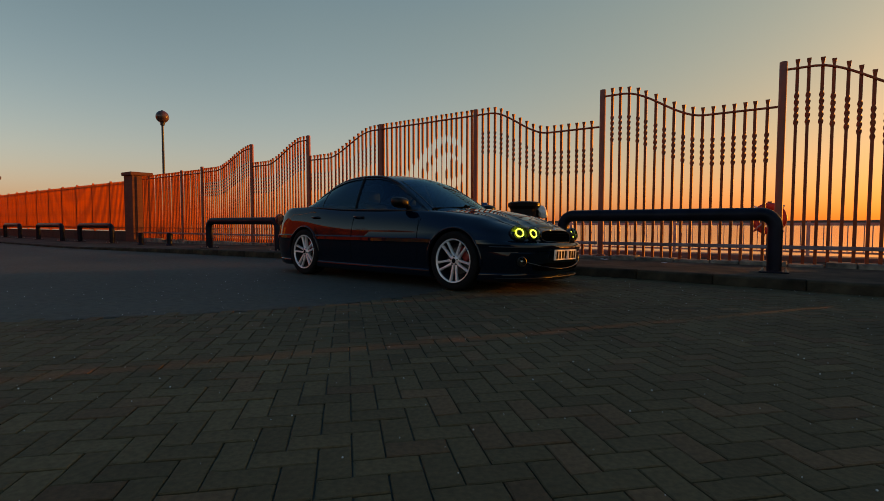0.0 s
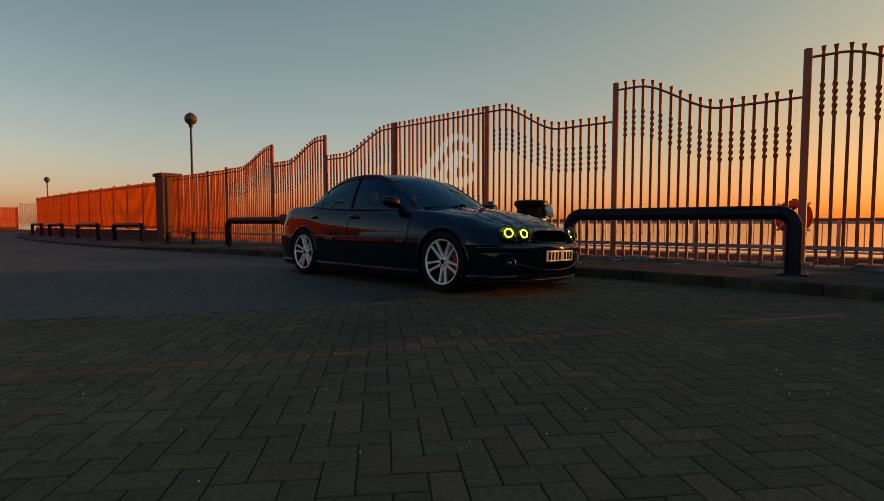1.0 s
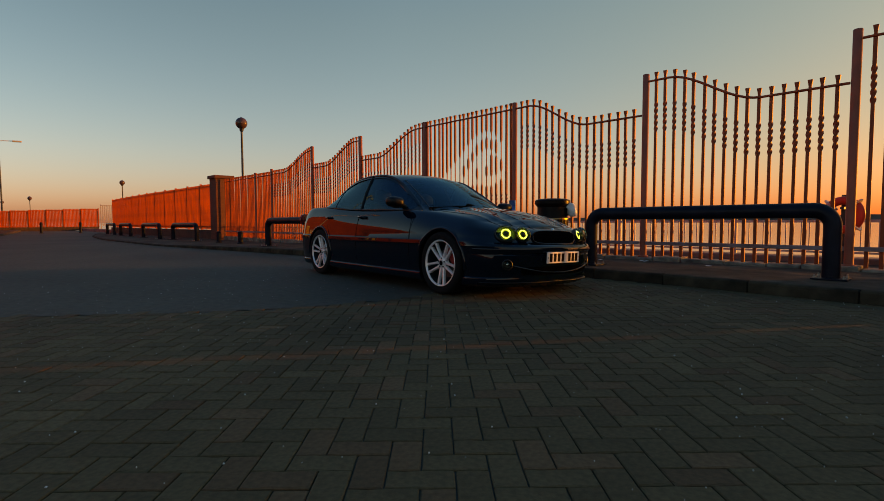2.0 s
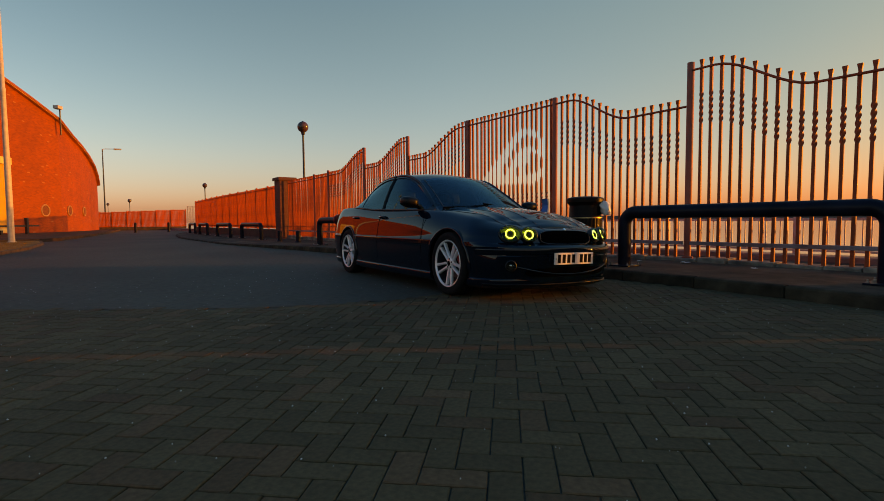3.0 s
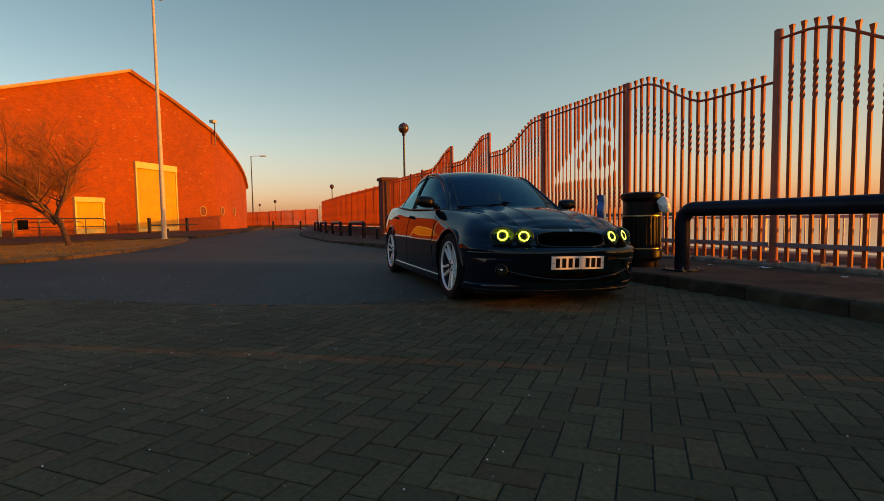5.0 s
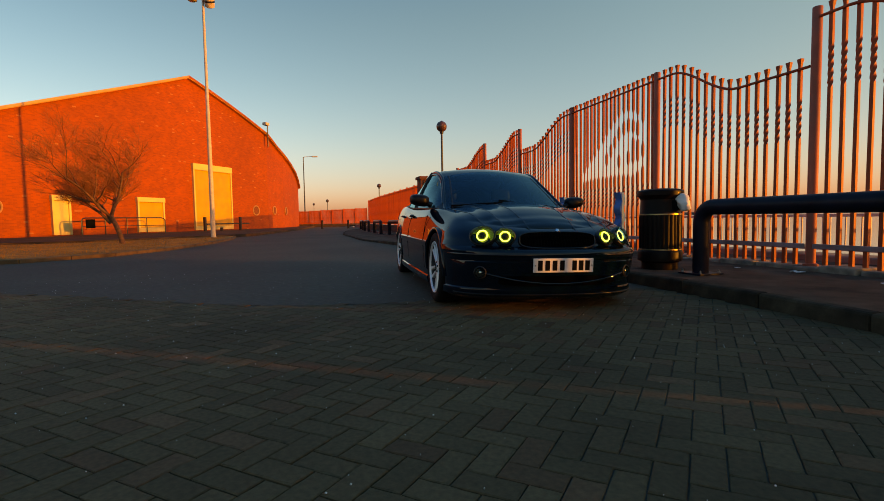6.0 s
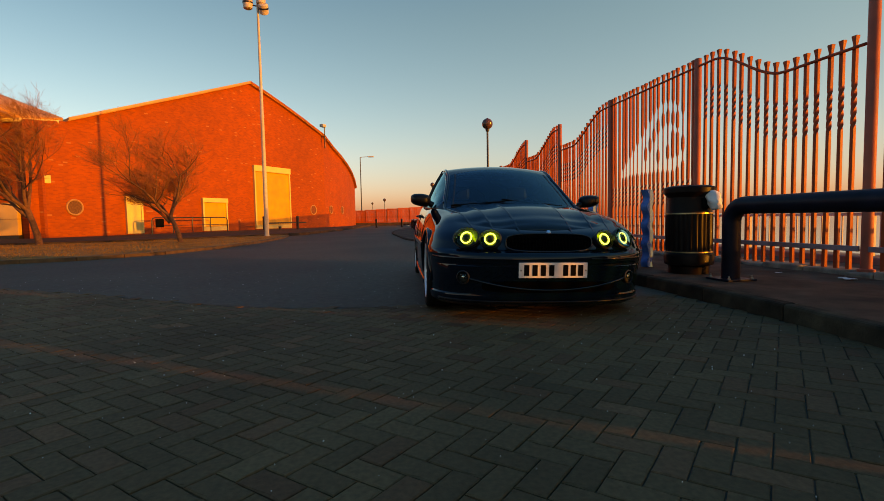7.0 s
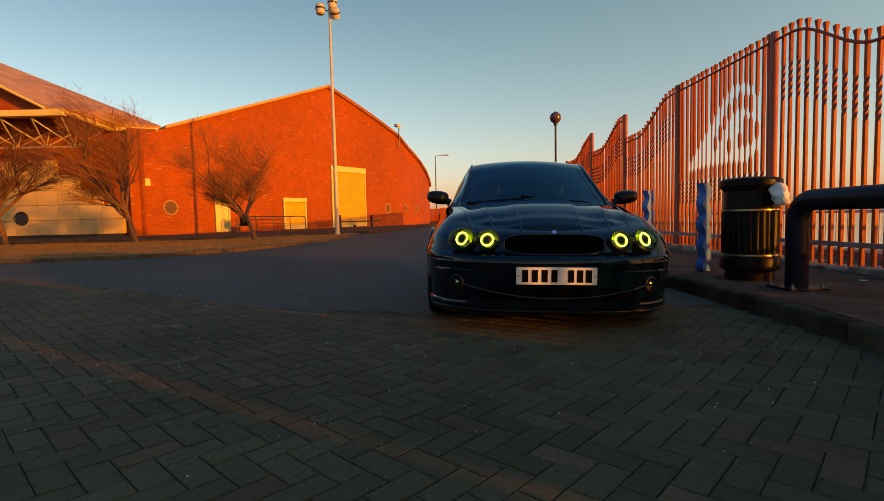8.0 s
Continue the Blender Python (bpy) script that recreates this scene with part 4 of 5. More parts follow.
slab("turf", TURF, 0.075, GRASS_SOIL, "worn winter turf on a roadside verge", "grass")
verge_kerb = thing("verge_kerb", pose(0, 0, 0), "low pale kerb round the turf verge", "kerb", kind="structure")
for p, q in zip(TURF[1:9], TURF[2:10]):
    d = Vector((q[0] - p[0], q[1] - p[1]))
    n = max(1, round(d.length / 0.95))
    for k in range(n):
        part("kerbstone", boxes((0.005, d.length / n - 0.005, -0.04, 0.06, -0.05, 0.082), bevel=0.012), VERGE_KERB, verge_kerb,
             m=pose(p[0] + d.x * k / n, p[1] + d.y * k / n, 0, 0, 0, math.degrees(math.atan2(d.y, d.x))))
# grass blades
verts, faces = [], []
rng = random.Random(3)
for _ in range(48000):
    x, y = rng.uniform(-23.5, -10.3), rng.uniform(-17, 0.2)
    if not (x < -10.4 - max(0, (y + 3.0)) * 1.1 - 2.2 * max(0, y + 1.2) and x > -19.8 - max(0, y + 6) * 0.6):
        continue
    h, t, w = rng.uniform(0.015, 0.05), rng.uniform(0, math.pi), 0.006
    c, s = math.cos(t) * w, math.sin(t) * w
    k = len(verts)
    verts += [(x - c, y - s, 0.07), (x + c, y + s, 0.07), (x + rng.uniform(-0.04, 0.04), y + rng.uniform(-0.04, 0.04), 0.07 + h)]
    faces.append((k, k + 1, k + 2))
me = bpy.data.meshes.new("grass")
me.from_pydata(verts, [], faces)
me.materials.append(GRASS)
tagged(new("grass", me), "short dry winter grass blades on the verge", "grass", kind="stuff")

# guard rail and posts before the hall
base = thing("guard_rail", pose(-30.4, -8.0, 0.14, 0, 0, 146.4), "dark tubular guard rail before the hall's doors", "railing")
part("rail", tube(bmesh.new(), [(0, 0, 0), (0, 0, 0.8), (0.06, 0, 0.92), (0.2, 0, 0.97), (5.2, 0, 0.97), (5.4, 0, 0.92), (5.5, 0, 0.8), (5.5, 0, 0)], 0.035), DARK_STEEL, base, smooth=40)
part("rail", tube(bmesh.new(), [(0, 0, 0.5), (5.5, 0, 0.5)], 0.02), DARK_STEEL, base, smooth=40)
for k in range(1, 4):
    part("post", tube(bmesh.new(), [(1.375 * k, 0, 0), (1.375 * k, 0, 0.97)], 0.028), DARK_STEEL, base, smooth=40)
part("notice", boxes((0.2, 0.75, -0.03, -0.036, 0.4, 0.9)), INK, base, "small dark notice board")
base = thing("timber_rail", pose(-36.9, -2.9, 0.14, 0, 0, 146.4), "low dark rail on posts before the tall door", "railing")
for k, h in ((0, 1.0), (1.6, 0.25), (3.6, 1.0)):
    part("post", boxes((k - 0.08, k + 0.08, -0.08, 0.08, 0, h), bevel=0.01), DARK_STEEL, base)
part("rail", boxes((0.08, 3.52, -0.04, 0.04, 0.45, 0.55)), DARK_STEEL, base)
part("rail", boxes((3.68, 4.6, -0.04, 0.04, 0.45, 0.55)), DARK_STEEL, base)


# ---- bare trees ----
def bare_tree(x, y, height, lean, seed, label):
    """A leaning trunk, limbs that fork again and again, and a haze of fine twigs."""
    base = thing("bare_tree", pose(x, y, 0.07), label, "tree", "wind-bent bare trees")
    r = random.Random(seed)
    limbs, twigs = bmesh.new(), bmesh.new()

    def grow(p, d, length, radius, level):
        path, rad = [p], [radius]
        n = 4
        for i in range(n):
            d = (d + Vector((r.uniform(-0.2, 0.2), r.uniform(-0.2, 0.2) + lean * 0.13, r.uniform(-0.10, 0.16)))).normalized()
            p = p + d * (length / n)
            path.append(p)
            rad.append(radius * (1 - 0.5 * (i + 1) / n))
        tube(limbs if level < 3 else twigs, path, rad, 7 if level < 2 else (5 if level == 2 else 3), cap=False)
        if level >= 5:
            return
        for k in range((6, 7, 7, 6, 5)[level]):
            u = 1.0 if k == 0 else r.uniform(0.3, 1.0)
            i = min(n - 1, int(u * n))
            q = path[i].lerp(path[i + 1], u * n - i) if u < 1 else path[-1]
            a = r.uniform(0, 2 * math.pi)
            out = Vector((math.cos(a), math.sin(a) + lean * 0.5, r.uniform(-0.35, 0.65)))
            nd = (d * 0.7 + out.normalized() * r.uniform(0.5, 0.85)).normalized()
            grow(q, nd, length * r.uniform(0.5, 0.72), max(rad[i] * r.uniform(0.45, 0.65), 0.0038), level + 1)

    trunk = height * 0.2
    tp = [Vector((0, 0, 0)), Vector((0, -0.06, trunk * 0.3)), Vector((0.02, -0.17, trunk * 0.65)), Vector((0, -0.33, trunk))]
    k = height / 4.6
    part("trunk", tube(bmesh.new(), [(0, 0, -0.1)] + tp, [0.13 * k, 0.085 * k, 0.075 * k, 0.068 * k, 0.07 * k], 12), BARK, base, smooth=50)
    for j in range(5):
        a = j * 2 * math.pi / 5 + r.uniform(-0.3, 0.3)
        grow(tp[-1] - Vector((0, 0, 0.05 + 0.06 * j)), Vector((math.cos(a) * 0.6, math.sin(a) * 0.5 + lean * 0.55, r.uniform(0.55, 1.1))).normalized(), height * (0.36 - 0.03 * j), 0.05 * k, 1)
    part("crown", limbs, BARK, base, smooth=60)
    tagged(part("twig_haze", twigs, TWIG, base), kind="stuff")


bare_tree(-18.4, -2.58, 5.0, -0.28, 4, "small bare wind-bent tree on the verge")
bare_tree(-19.3, -7.7, 6.6, -0.6, 15, "taller bare tree with upswept twigs on the verge")
bare_tree(-19.6, -13.1, 6.2, 0.05, 13, "bare spreading tree on the verge")


# ---- the parked car ----
car = thing("car", pose(-4.337, 5.375, -0.0187, -1.4, 0, -4.5), "black glossy four-door saloon car with glowing yellow ring headlamps", "car")
X0F, X0R, EXP = 1.55, -1.70, 2.6
NOSE = [(0.122, 2.12), (0.14, 2.146), (0.165, 2.156), (0.185, 2.159), (0.20, 2.162), (0.27, 2.178), (0.33, 2.188), (0.42, 2.204), (0.425, 2.199), (0.437, 2.199), (0.445, 2.208), (0.47, 2.214), (0.495, 2.209), (0.513, 2.196), (0.525, 2.174), (0.534, 2.152), (0.542, 2.128), (0.552, 2.122), (0.60, 2.114), (0.65, 2.095), (0.69, 2.04), (0.74, 1.95)]
TAIL = [(0.118, -2.30), (0.22, -2.40), (0.40, -2.455), (0.55, -2.45), (0.58, -2.41), (0.75, -2.42), (0.88, -2.37), (0.95, -2.28)]
FLANK = [(0.118, -0.05), (0.14, -0.02), (0.165, -0.013), (0.185, -0.010), (0.20, -0.012), (0.211, -0.021), (0.235, -0.021), (0.255, -0.019), (0.275, -0.017), (0.34, -0.009), (0.42, -0.003), (0.49, 0.0), (0.505, 0.008), (0.545, 0.008), (0.56, -0.002), (0.66, -0.013), (0.80, -0.047), (0.95, -0.10)]
EDGE = [(-2.46, 0.86), (-2.3, 0.915), (-1.9, 0.945), (-1.4, 0.945), (-0.5, 0.90), (0.6, 0.875), (1.0, 0.855), (1.4, 0.81), (1.8, 0.75), (2.0, 0.705), (2.13, 0.665), (2.2, 0.65)]
WIDE = [(-1.70, 0.862), (-1.0, 0.885), (0.0, 0.892), (1.0, 0.888), (1.55, 0.868)]
CROWN = [(-2.45, 0.0), (-2.2, 0.025), (-1.75, 0.045), (-1.62, -0.10), (0.86, -0.10), (0.98, 0.06), (1.3, 0.07), (1.7, 0.055), (2.0, 0.03), (2.13, 0.008), (2.2, 0.0)]


def half_outline(z, inset):
    """Plan of the car's left half at one height, from the nose to the tail."""
    pts = []
    hw = curve_through(X0F, WIDE) + inset
    L = curve_through(z, NOSE) - X0F + min(inset, 0) * 0.4
    for i in range(19):
        a = math.pi / 2 * i / 18
        pts.append((X0F + L * max(math.cos(a), 0) ** (2 / EXP), hw * math.sin(a) ** (2 / EXP)))
    for i in range(1, 30):
        x = X0F + (X0R - X0F) * i / 30
        pts.append((x, curve_through(x, WIDE) + inset))
    hw = curve_through(X0R, WIDE) + inset
    L = X0R - curve_through(z, TAIL) + min(inset, 0) * 0.4
    for i in range(14, -1, -1):
        a = math.pi / 2 * i / 14
        pts.append((X0R - L * max(math.cos(a), 0) ** (2 / EXP), hw * math.sin(a) ** (2 / EXP)))
    return pts


def nose_x(y, z):
    hw = curve_through(X0F, WIDE) + curve_through(z, FLANK)
    return X0F + (curve_through(z, NOSE) - X0F) * max(1 - min(abs(y) / hw, 1) ** EXP, 0) ** (1 / EXP)


def flank_y(x, z):
    return curve_through(x, WIDE) + curve_through(z, FLANK)


def step(x, a, b):
    u = min(max((x - a) / (b - a), 0), 1)
    return u * u * (3 - 2 * u)


def ridges(x, y):
    """The four rounded ridges that run back over the bonnet from the headlamps."""
    k = min(max((x - 0.95) / 1.0, 0), 1)
    h = 0.0
    for y0, y1, w, amp in ((0.46, 0.42, 0.055, 0.013), (0.63, 0.57, 0.055, 0.011)):
        c = y0 + (y1 - y0) * k
        h += (0.002 + amp * k ** 1.3) * math.exp(-((abs(y) - c) / w) ** 2)
    h += 0.006 * step(abs(y), 0.30 - 0.04 * k, 0.235 - 0.04 * k)
    return h if x > 0.9 else 0.0


def full(pts, z):
    left = [(x, y, zz) for (x, y), zz in zip(pts, z)]
    return left + [(x, -y, zz) for x, y, zz in left[-2:0:-1]]


levels = [0.118, 0.14, 0.165, 0.185, 0.20, 0.211, 0.235, 0.255, 0.28, 0.34, 0.42, 0.425, 0.437, 0.445, 0.47, 0.485, 0.495, 0.505, 0.513, 0.519, 0.525, 0.530, 0.534, 0.538, 0.542, 0.547, 0.562]
rows = [full(half_outline(z, curve_through(z, FLANK)), [z] * 200) for z in levels]
SHOULDER = [(0.0, -0.003), (0.18, -0.008), (0.35, -0.017), (0.52, -0.031), (0.66, -0.047), (0.78, -0.064), (0.87, -0.080), (0.95, -0.099), (1.0, -0.122)]
for t in (0.18, 0.36, 0.52, 0.66, 0.78, 0.87, 0.94, 0.98, 1.0):
    ref = half_outline(0.60, curve_through(t, SHOULDER))
    pts, zz = [], []
    for i, (x, y) in enumerate(ref):
        z = 0.562 + t * (curve_through(x, EDGE) - 0.562)
        q = half_outline(z, curve_through(t, SHOULDER) * (1 + 0.55 * step(x, 0.7, 1.3)))[i]
        pts.append(q), zz.append(z)
    rows.append(full(pts, zz))
top_pts, top_z = pts, zz
for r in (0.04, 0.08, 0.12, 0.16, 0.20, 0.24, 0.28, 0.32, 0.36, 0.40, 0.44, 0.48, 0.52, 0.56, 0.60, 0.64, 0.68, 0.72, 0.76, 0.82, 0.88, 0.94, 1.0):
    pts, zz = [], []
    for (x, y), z in zip(top_pts, top_z):
        yy = y * (1 - r)
        fade = min(1, y / 0.5)
        pts.append((x, yy))
        zz.append(z + curve_through(x, CROWN) * (1 - (1 - r) ** 2) * fade + (ridges(x, yy) - ridges(x, y) * (1 - r)) * min(1, r / 0.15) * fade)
    rows.append(full(pts, zz))
bm = bmesh.new()
vs = grid(bm, rows, closed=True)
bm.faces.new(vs[0][::-1])
bmesh.ops.remove_doubles(bm, verts=bm.verts[:], dist=1e-5)
bmesh.ops.recalc_face_normals(bm, faces=bm.faces[:])
shell = new("shell", mesh_from("shell", bm, CAR_PAINT))
cut = bmesh.new()
for x in (1.355, -1.355):
    for s in (1, -1):
        lathe(cut, [(0.352, 0.58), (0.352, 1.1)], 56, m=pose(x, 0, 0.318, -90 * s, 0, 0))
cutter = new("cutter", mesh_from("cutter", cut, INTERIOR))
mod = shell.modifiers.new("arches", "BOOLEAN")
mod.object, mod.operation, mod.solver = cutter, "DIFFERENCE", "EXACT"
made = bpy.data.meshes.new_from_object(shell.evaluated_get(bpy.context.evaluated_depsgraph_get()))
bpy.data.objects.remove(shell), bpy.data.objects.remove(cutter)
made.polygons.foreach_set("use_smooth", [True] * len(made.polygons))
made.set_sharp_from_angle(angle=radians(28))
body = new("body", made)
body.parent = car

# cabin: glass shell, roof, pillars
PROFILE = [(-1.86, 0.93), (-1.72, 0.985), (-1.5, 1.10), (-1.25, 1.225), (-1.0, 1.315), (-0.75, 1.362), (-0.45, 1.383), (-0.2, 1.380), (0.05, 1.352), (0.25, 1.298), (0.5, 1.185), (0.75, 1.050), (0.95, 0.935), (1.08, 0.86)]
BELT_Y = [(-1.80, 0.70), (-1.5, 0.735), (-1.0, 0.775), (0.0, 0.79), (0.6, 0.775), (1.0, 0.715)]
RAIL_Y = [(-1.80, 0.60), (-1.4, 0.56), (-1.0, 0.545), (-0.4, 0.565), (0.2, 0.565), (0.5, 0.605), (0.8, 0.66), (1.0, 0.70)]


def belt_z(x):
    return curve_through(x, EDGE) - 0.01


def roof_z(x, y):
    shift = 0.34 * y * y * step(x, -0.3, 0.4) - 0.25 * y * y * step(x, -0.5, -1.1)
    return curve_through(x + shift, PROFILE) - 0.045 * (y / 0.56) ** 2


stations = [1.04, 1.0, 0.95, 0.88, 0.8, 0.72, 0.64, 0.56, 0.48, 0.40, 0.33, 0.27, 0.20, 0.12, 0.02, -0.1, -0.22, -0.30, -0.37, -0.5, -0.62, -0.74, -0.85, -0.95, -1.03, -1.08, -1.16, -1.25, -1.34, -1.43, -1.52, -1.62, -1.70, -1.78]


def cabin_row(x, s):
    yb, yt = curve_through(x, BELT_Y), curve_through(x, RAIL_Y)
    zt = max(roof_z(x, yt), belt_z(x) + 0.004)
    pts = []
    for i in range(7):
        u = i / 6
        pts.append((x, s * (yb + (yt - yb) * u + 0.018 * math.sin(math.pi * u)), belt_z(x) + (zt - belt_z(x)) * u))
    for i in range(1, 9):
        y = yt * (1 - i / 8)
        pts.append((x, s * y, max(roof_z(x, y), belt_z(x) + 0.004)))
    return pts


def outwards(bm):
    """Turns the faces of a cabin patch away from the cabin's middle."""
    bm.normal_update()
    bmesh.ops.reverse_faces(bm, faces=[f for f in bm.faces if f.normal.dot(f.calc_center_median() - Vector((-0.35, 0, 0.6))) < 0])
    return bm


def cabin_patch(i0, i1, s):
    bm = bmesh.new()
    grid(bm, [cabin_row(stations[i], s)[0:7] for i in range(i0, i1 + 1)])
    return outwards(bm)


def cabin_full(i0, i1):
    bm = bmesh.new()
    rws = []
    for i in range(i0, i1 + 1):
        l, r = cabin_row(stations[i], 1)[6:], cabin_row(stations[i], -1)[6:]
        rws.append(l + r[-2::-1])
    grid(bm, rws)
    return outwards(bm)


def mirror_outline(s, q):
    """A mirror's outline from behind: a rounded box, lower towards its outer end."""
    pts = []
    for i in range(24):
        w = 2 * math.pi * i / 24
        c, t = math.cos(w), math.sin(w)
        y = 0.103 * q * abs(c) ** 0.6 * (1 if c >= 0 else -1)
        z = 0.064 * q * abs(t) ** 0.6 * (1 if t >= 0 else -1)
        pts.append((s * y, z * (1 - 1.6 * max(y, 0)) + 0.10 * y))
    return pts


def mirror_shell(s):
    bm = bmesh.new()
    vs = grid(bm, [[(x, y, z) for y, z in mirror_outline(s, q)] for x, q in ((-0.046, 0.94), (-0.05, 0.985), (-0.044, 1.0), (-0.01, 1.0), (0.025, 0.93), (0.055, 0.78), (0.075, 0.56), (0.084, 0.28))], closed=True)
    bm.faces.new(vs[0]), bm.faces.new(vs[-1])
    bmesh.ops.recalc_face_normals(bm, faces=bm.faces[:])
    return bm


part("windscreen", cabin_full(0, 12), GLASS, car, "dark tinted windscreen", 60)
part("roof", cabin_full(12, 23), CAR_PAINT, car, smooth=60)
part("rear_window", cabin_full(23, 33), GLASS, car, "dark tinted rear window", 60)
for s in (1, -1):
    part("front_window", cabin_patch(5, 18, s), GLASS, car, "dark tinted side window", 60)
    part("front_quarter", cabin_patch(0, 5, s), CAR_TRIM, car, smooth=60)
    part("rear_door_window", cabin_patch(18, 25, s), GLASS, car, "dark tinted side window", 60)
    part("quarter_window", cabin_patch(25, 28, s), GLASS, car, "dark tinted side window", 60)
    part("rear_pillar", cabin_patch(28, 33, s), CAR_PAINT, car, smooth=60)

    def on_side(x, u):
        r = cabin_row(x, s)
        k = min(int(u * 6), 5)
        return Vector(r[k]).lerp(Vector(r[k + 1]), u * 6 - k)
    rail = [on_side(x, 1.0) + Vector((0, 0, -0.004)) for x in stations]
    seal = [cabin_row(x, s)[7] for x in stations[2:13]]
    part("windscreen_seal", tube(bmesh.new(), [(x, y, z + 0.001) for x, y, z in seal], 0.009, 6, flat=0.3), CAR_TRIM, car, smooth=60)
    part("roof_rail", tube(bmesh.new(), rail, 0.017, 8), CAR_PAINT, car, smooth=60)
    part("belt_strip", tube(bmesh.new(), [on_side(x, 0.0) + Vector((0, s * 0.003, 0.006)) for x in stations if x < 0.9], 0.011, 6), CAR_TRIM, car, smooth=60)
    for x, r in ((-0.33, 0.021), (-1.06, 0.011)):
        part("pillar", tube(bmesh.new(), [on_side(x - 0.06 * u, u) + Vector((0, s * 0.001, 0)) for u in (0, 0.25, 0.5, 0.75, 1)], r, 8, flat=0.12 if r > 0.02 else 0.5), CAR_TRIM, car, smooth=60)
    # gutter line of the side glass under the rail
    part("window_frame", tube(bmesh.new(), [on_side(x, 0.93) + Vector((0, s * 0.001, 0)) for x in stations if -1.34 <= x <= 0.72], 0.014, 6), CAR_PAINT, car, smooth=60)

    # mirror
    mir = part("door_mirror", mirror_shell(s), MIRROR_SHELL, car, smooth=50, m=pose(0.58, s * 0.885, 0.958, 0, 0, s * 6))
    bm = bmesh.new()
    bm.faces.new([bm.verts.new((-0.0485, y, z)) for y, z in mirror_outline(s, 0.92)])
    thicken(bm, 0.003)
    part("mirror_glass", bm, CHROME, mir)
    part("mirror_arm", tube(bmesh.new(), [(0.585, s * 0.76, 0.905), (0.59, s * 0.80, 0.925), (0.595, s * 0.845, 0.94)], [0.035, 0.028, 0.03], 8), MIRROR_SHELL, car, smooth=50)
    # door handles and seams
    for x in (-0.20, -1.10):
        part("door_handle", tube(bmesh.new(), [(x - 0.09, s * (flank_y(x, 0.8) - 0.002), 0.795), (x - 0.07, s * (flank_y(x, 0.8) + 0.026), 0.80), (x + 0.06, s * (flank_y(x, 0.8) + 0.026), 0.80), (x + 0.08, s * (flank_y(x, 0.8) - 0.002), 0.795)], 0.012, 8), CAR_PAINT, car, smooth=60)
    for pts in ([(0.84, z) for z in (0.27, 0.4, 0.55, 0.7, 0.80)], [(-0.30, z) for z in (0.27, 0.4, 0.55, 0.7, 0.82)], [(-0.93, 0.27), (-0.96, 0.4), (-1.02, 0.55), (-1.12, 0.68), (-1.2, 0.84)]):
        part("door_seam", tube(bmesh.new(), [(x, s * (flank_y(x, z) - 0.0005), z) for x, z in pts], 0.003, 4), INK, car)
    # arch lips
    for xc in (1.355, -1.355):
        arc = []
        for i in range(21):
            a = radians(-18 + 216 * i / 20)
            x, z = xc + 0.354 * math.cos(a), 0.318 + 0.354 * math.sin(a)
            if z > 0.25:
                arc.append((x, s * (flank_y(min(x, 1.55), z) - 0.004 + (0 if x < 1.55 else nose_x(0, 0.4) * 0 - 0.004)), z))
        part("arch_lip", tube(bmesh.new(), arc, 0.017, 8), CAR_PAINT, car, smooth=60)


def front_disc(y0, z0, a, b, out, power=2.0, rings=4, n=40):
    """A patch that lies on the car's nose, rounded in outline."""
    bm = bmesh.new()
    rws = []
    for k in range(rings + 1):
        q = k / rings
        row = []
        for i in range(n):
            w = 2 * math.pi * i / n
            c, s = math.cos(w), math.sin(w)
            y = y0 + a * q * abs(c) ** (2 / power) * (1 if c >= 0 else -1)
            z = z0 + b * q * abs(s) ** (2 / power) * (1 if s >= 0 else -1)
            row.append((nose_x(y, z) + out, y, z))
        rws.append(row)
    vs = grid(bm, rws[1:], closed=True)
    bm.faces.new(vs[0][::-1])
    return bm, rws


# pressed creases that run back over the bonnet
from_above = lambda x, y: body.ray_cast(Vector((x, y, 1.5)), Vector((0, 0, -1)))[1].z
for s in (1, -1):
    for y0, y1, x1 in ((0.235, 0.20, 2.03), (0.475, 0.385, 1.99), (0.665, 0.53, 1.93)):
        pts = []
        for i in range(13):
            u = i / 12
            x, y = 1.06 + (x1 - 1.06) * u, s * (y0 + (y1 - y0) * u)
            pts.append((x, y, from_above(x, y) + 0.0005))
        part("bonnet_crease", tube(bmesh.new(), pts, [0.004] + [0.008] * 11 + [0.004], 6, flat=0.35), CAR_PAINT, car, smooth=60)


# grille with its frame, mesh bars and badge
bm, rws = front_disc(0, 0.594, 0.325, 0.064, 0.004, 3.6)
grille = part("grille", bm, VOID, car, "dark oval grille")
part("grille_frame", tube(bmesh.new(), [(x + 0.003, y, z) for x, y, z in rws[-1]] + [(rws[-1][0][0] + 0.003, *rws[-1][0][1:])], 0.007, 8), CAR_PAINT, grille, smooth=60)
for i in range(-12, 13):
    y = i * 0.0248
    h = 0.060 * max(0, 1 - (abs(y) / 0.325) ** 3.6) ** (1 / 3.6)
    part("grille_bar", tube(bmesh.new(), [(nose_x(y, 0.598 + dz) + 0.007, y, 0.598 + dz) for dz in (-h, 0, h)], 0.003, 4), GRILLE, grille)
for dz in (-0.03, 0, 0.03):
    part("grille_bar", tube(bmesh.new(), [(nose_x(y, 0.598 + dz) + 0.007, y, 0.598 + dz) for y in [(-0.29 + 0.058 * i) for i in range(11)]], 0.003, 4), GRILLE, grille)
bm = bmesh.new()
lathe(bm, [(0.019, 0), (0.019, 0.008), (0.012, 0.012)], 5)
part("badge", bm, CHROME, car, "small bright shield badge", m=pose(2.085, 0, 0.668, 0, 62, 0))

# lower intake, splitter line, fog lamps, plate
bm, rws = front_disc(0, 0.272, 0.50, 0.040, 0.004, 4.0)
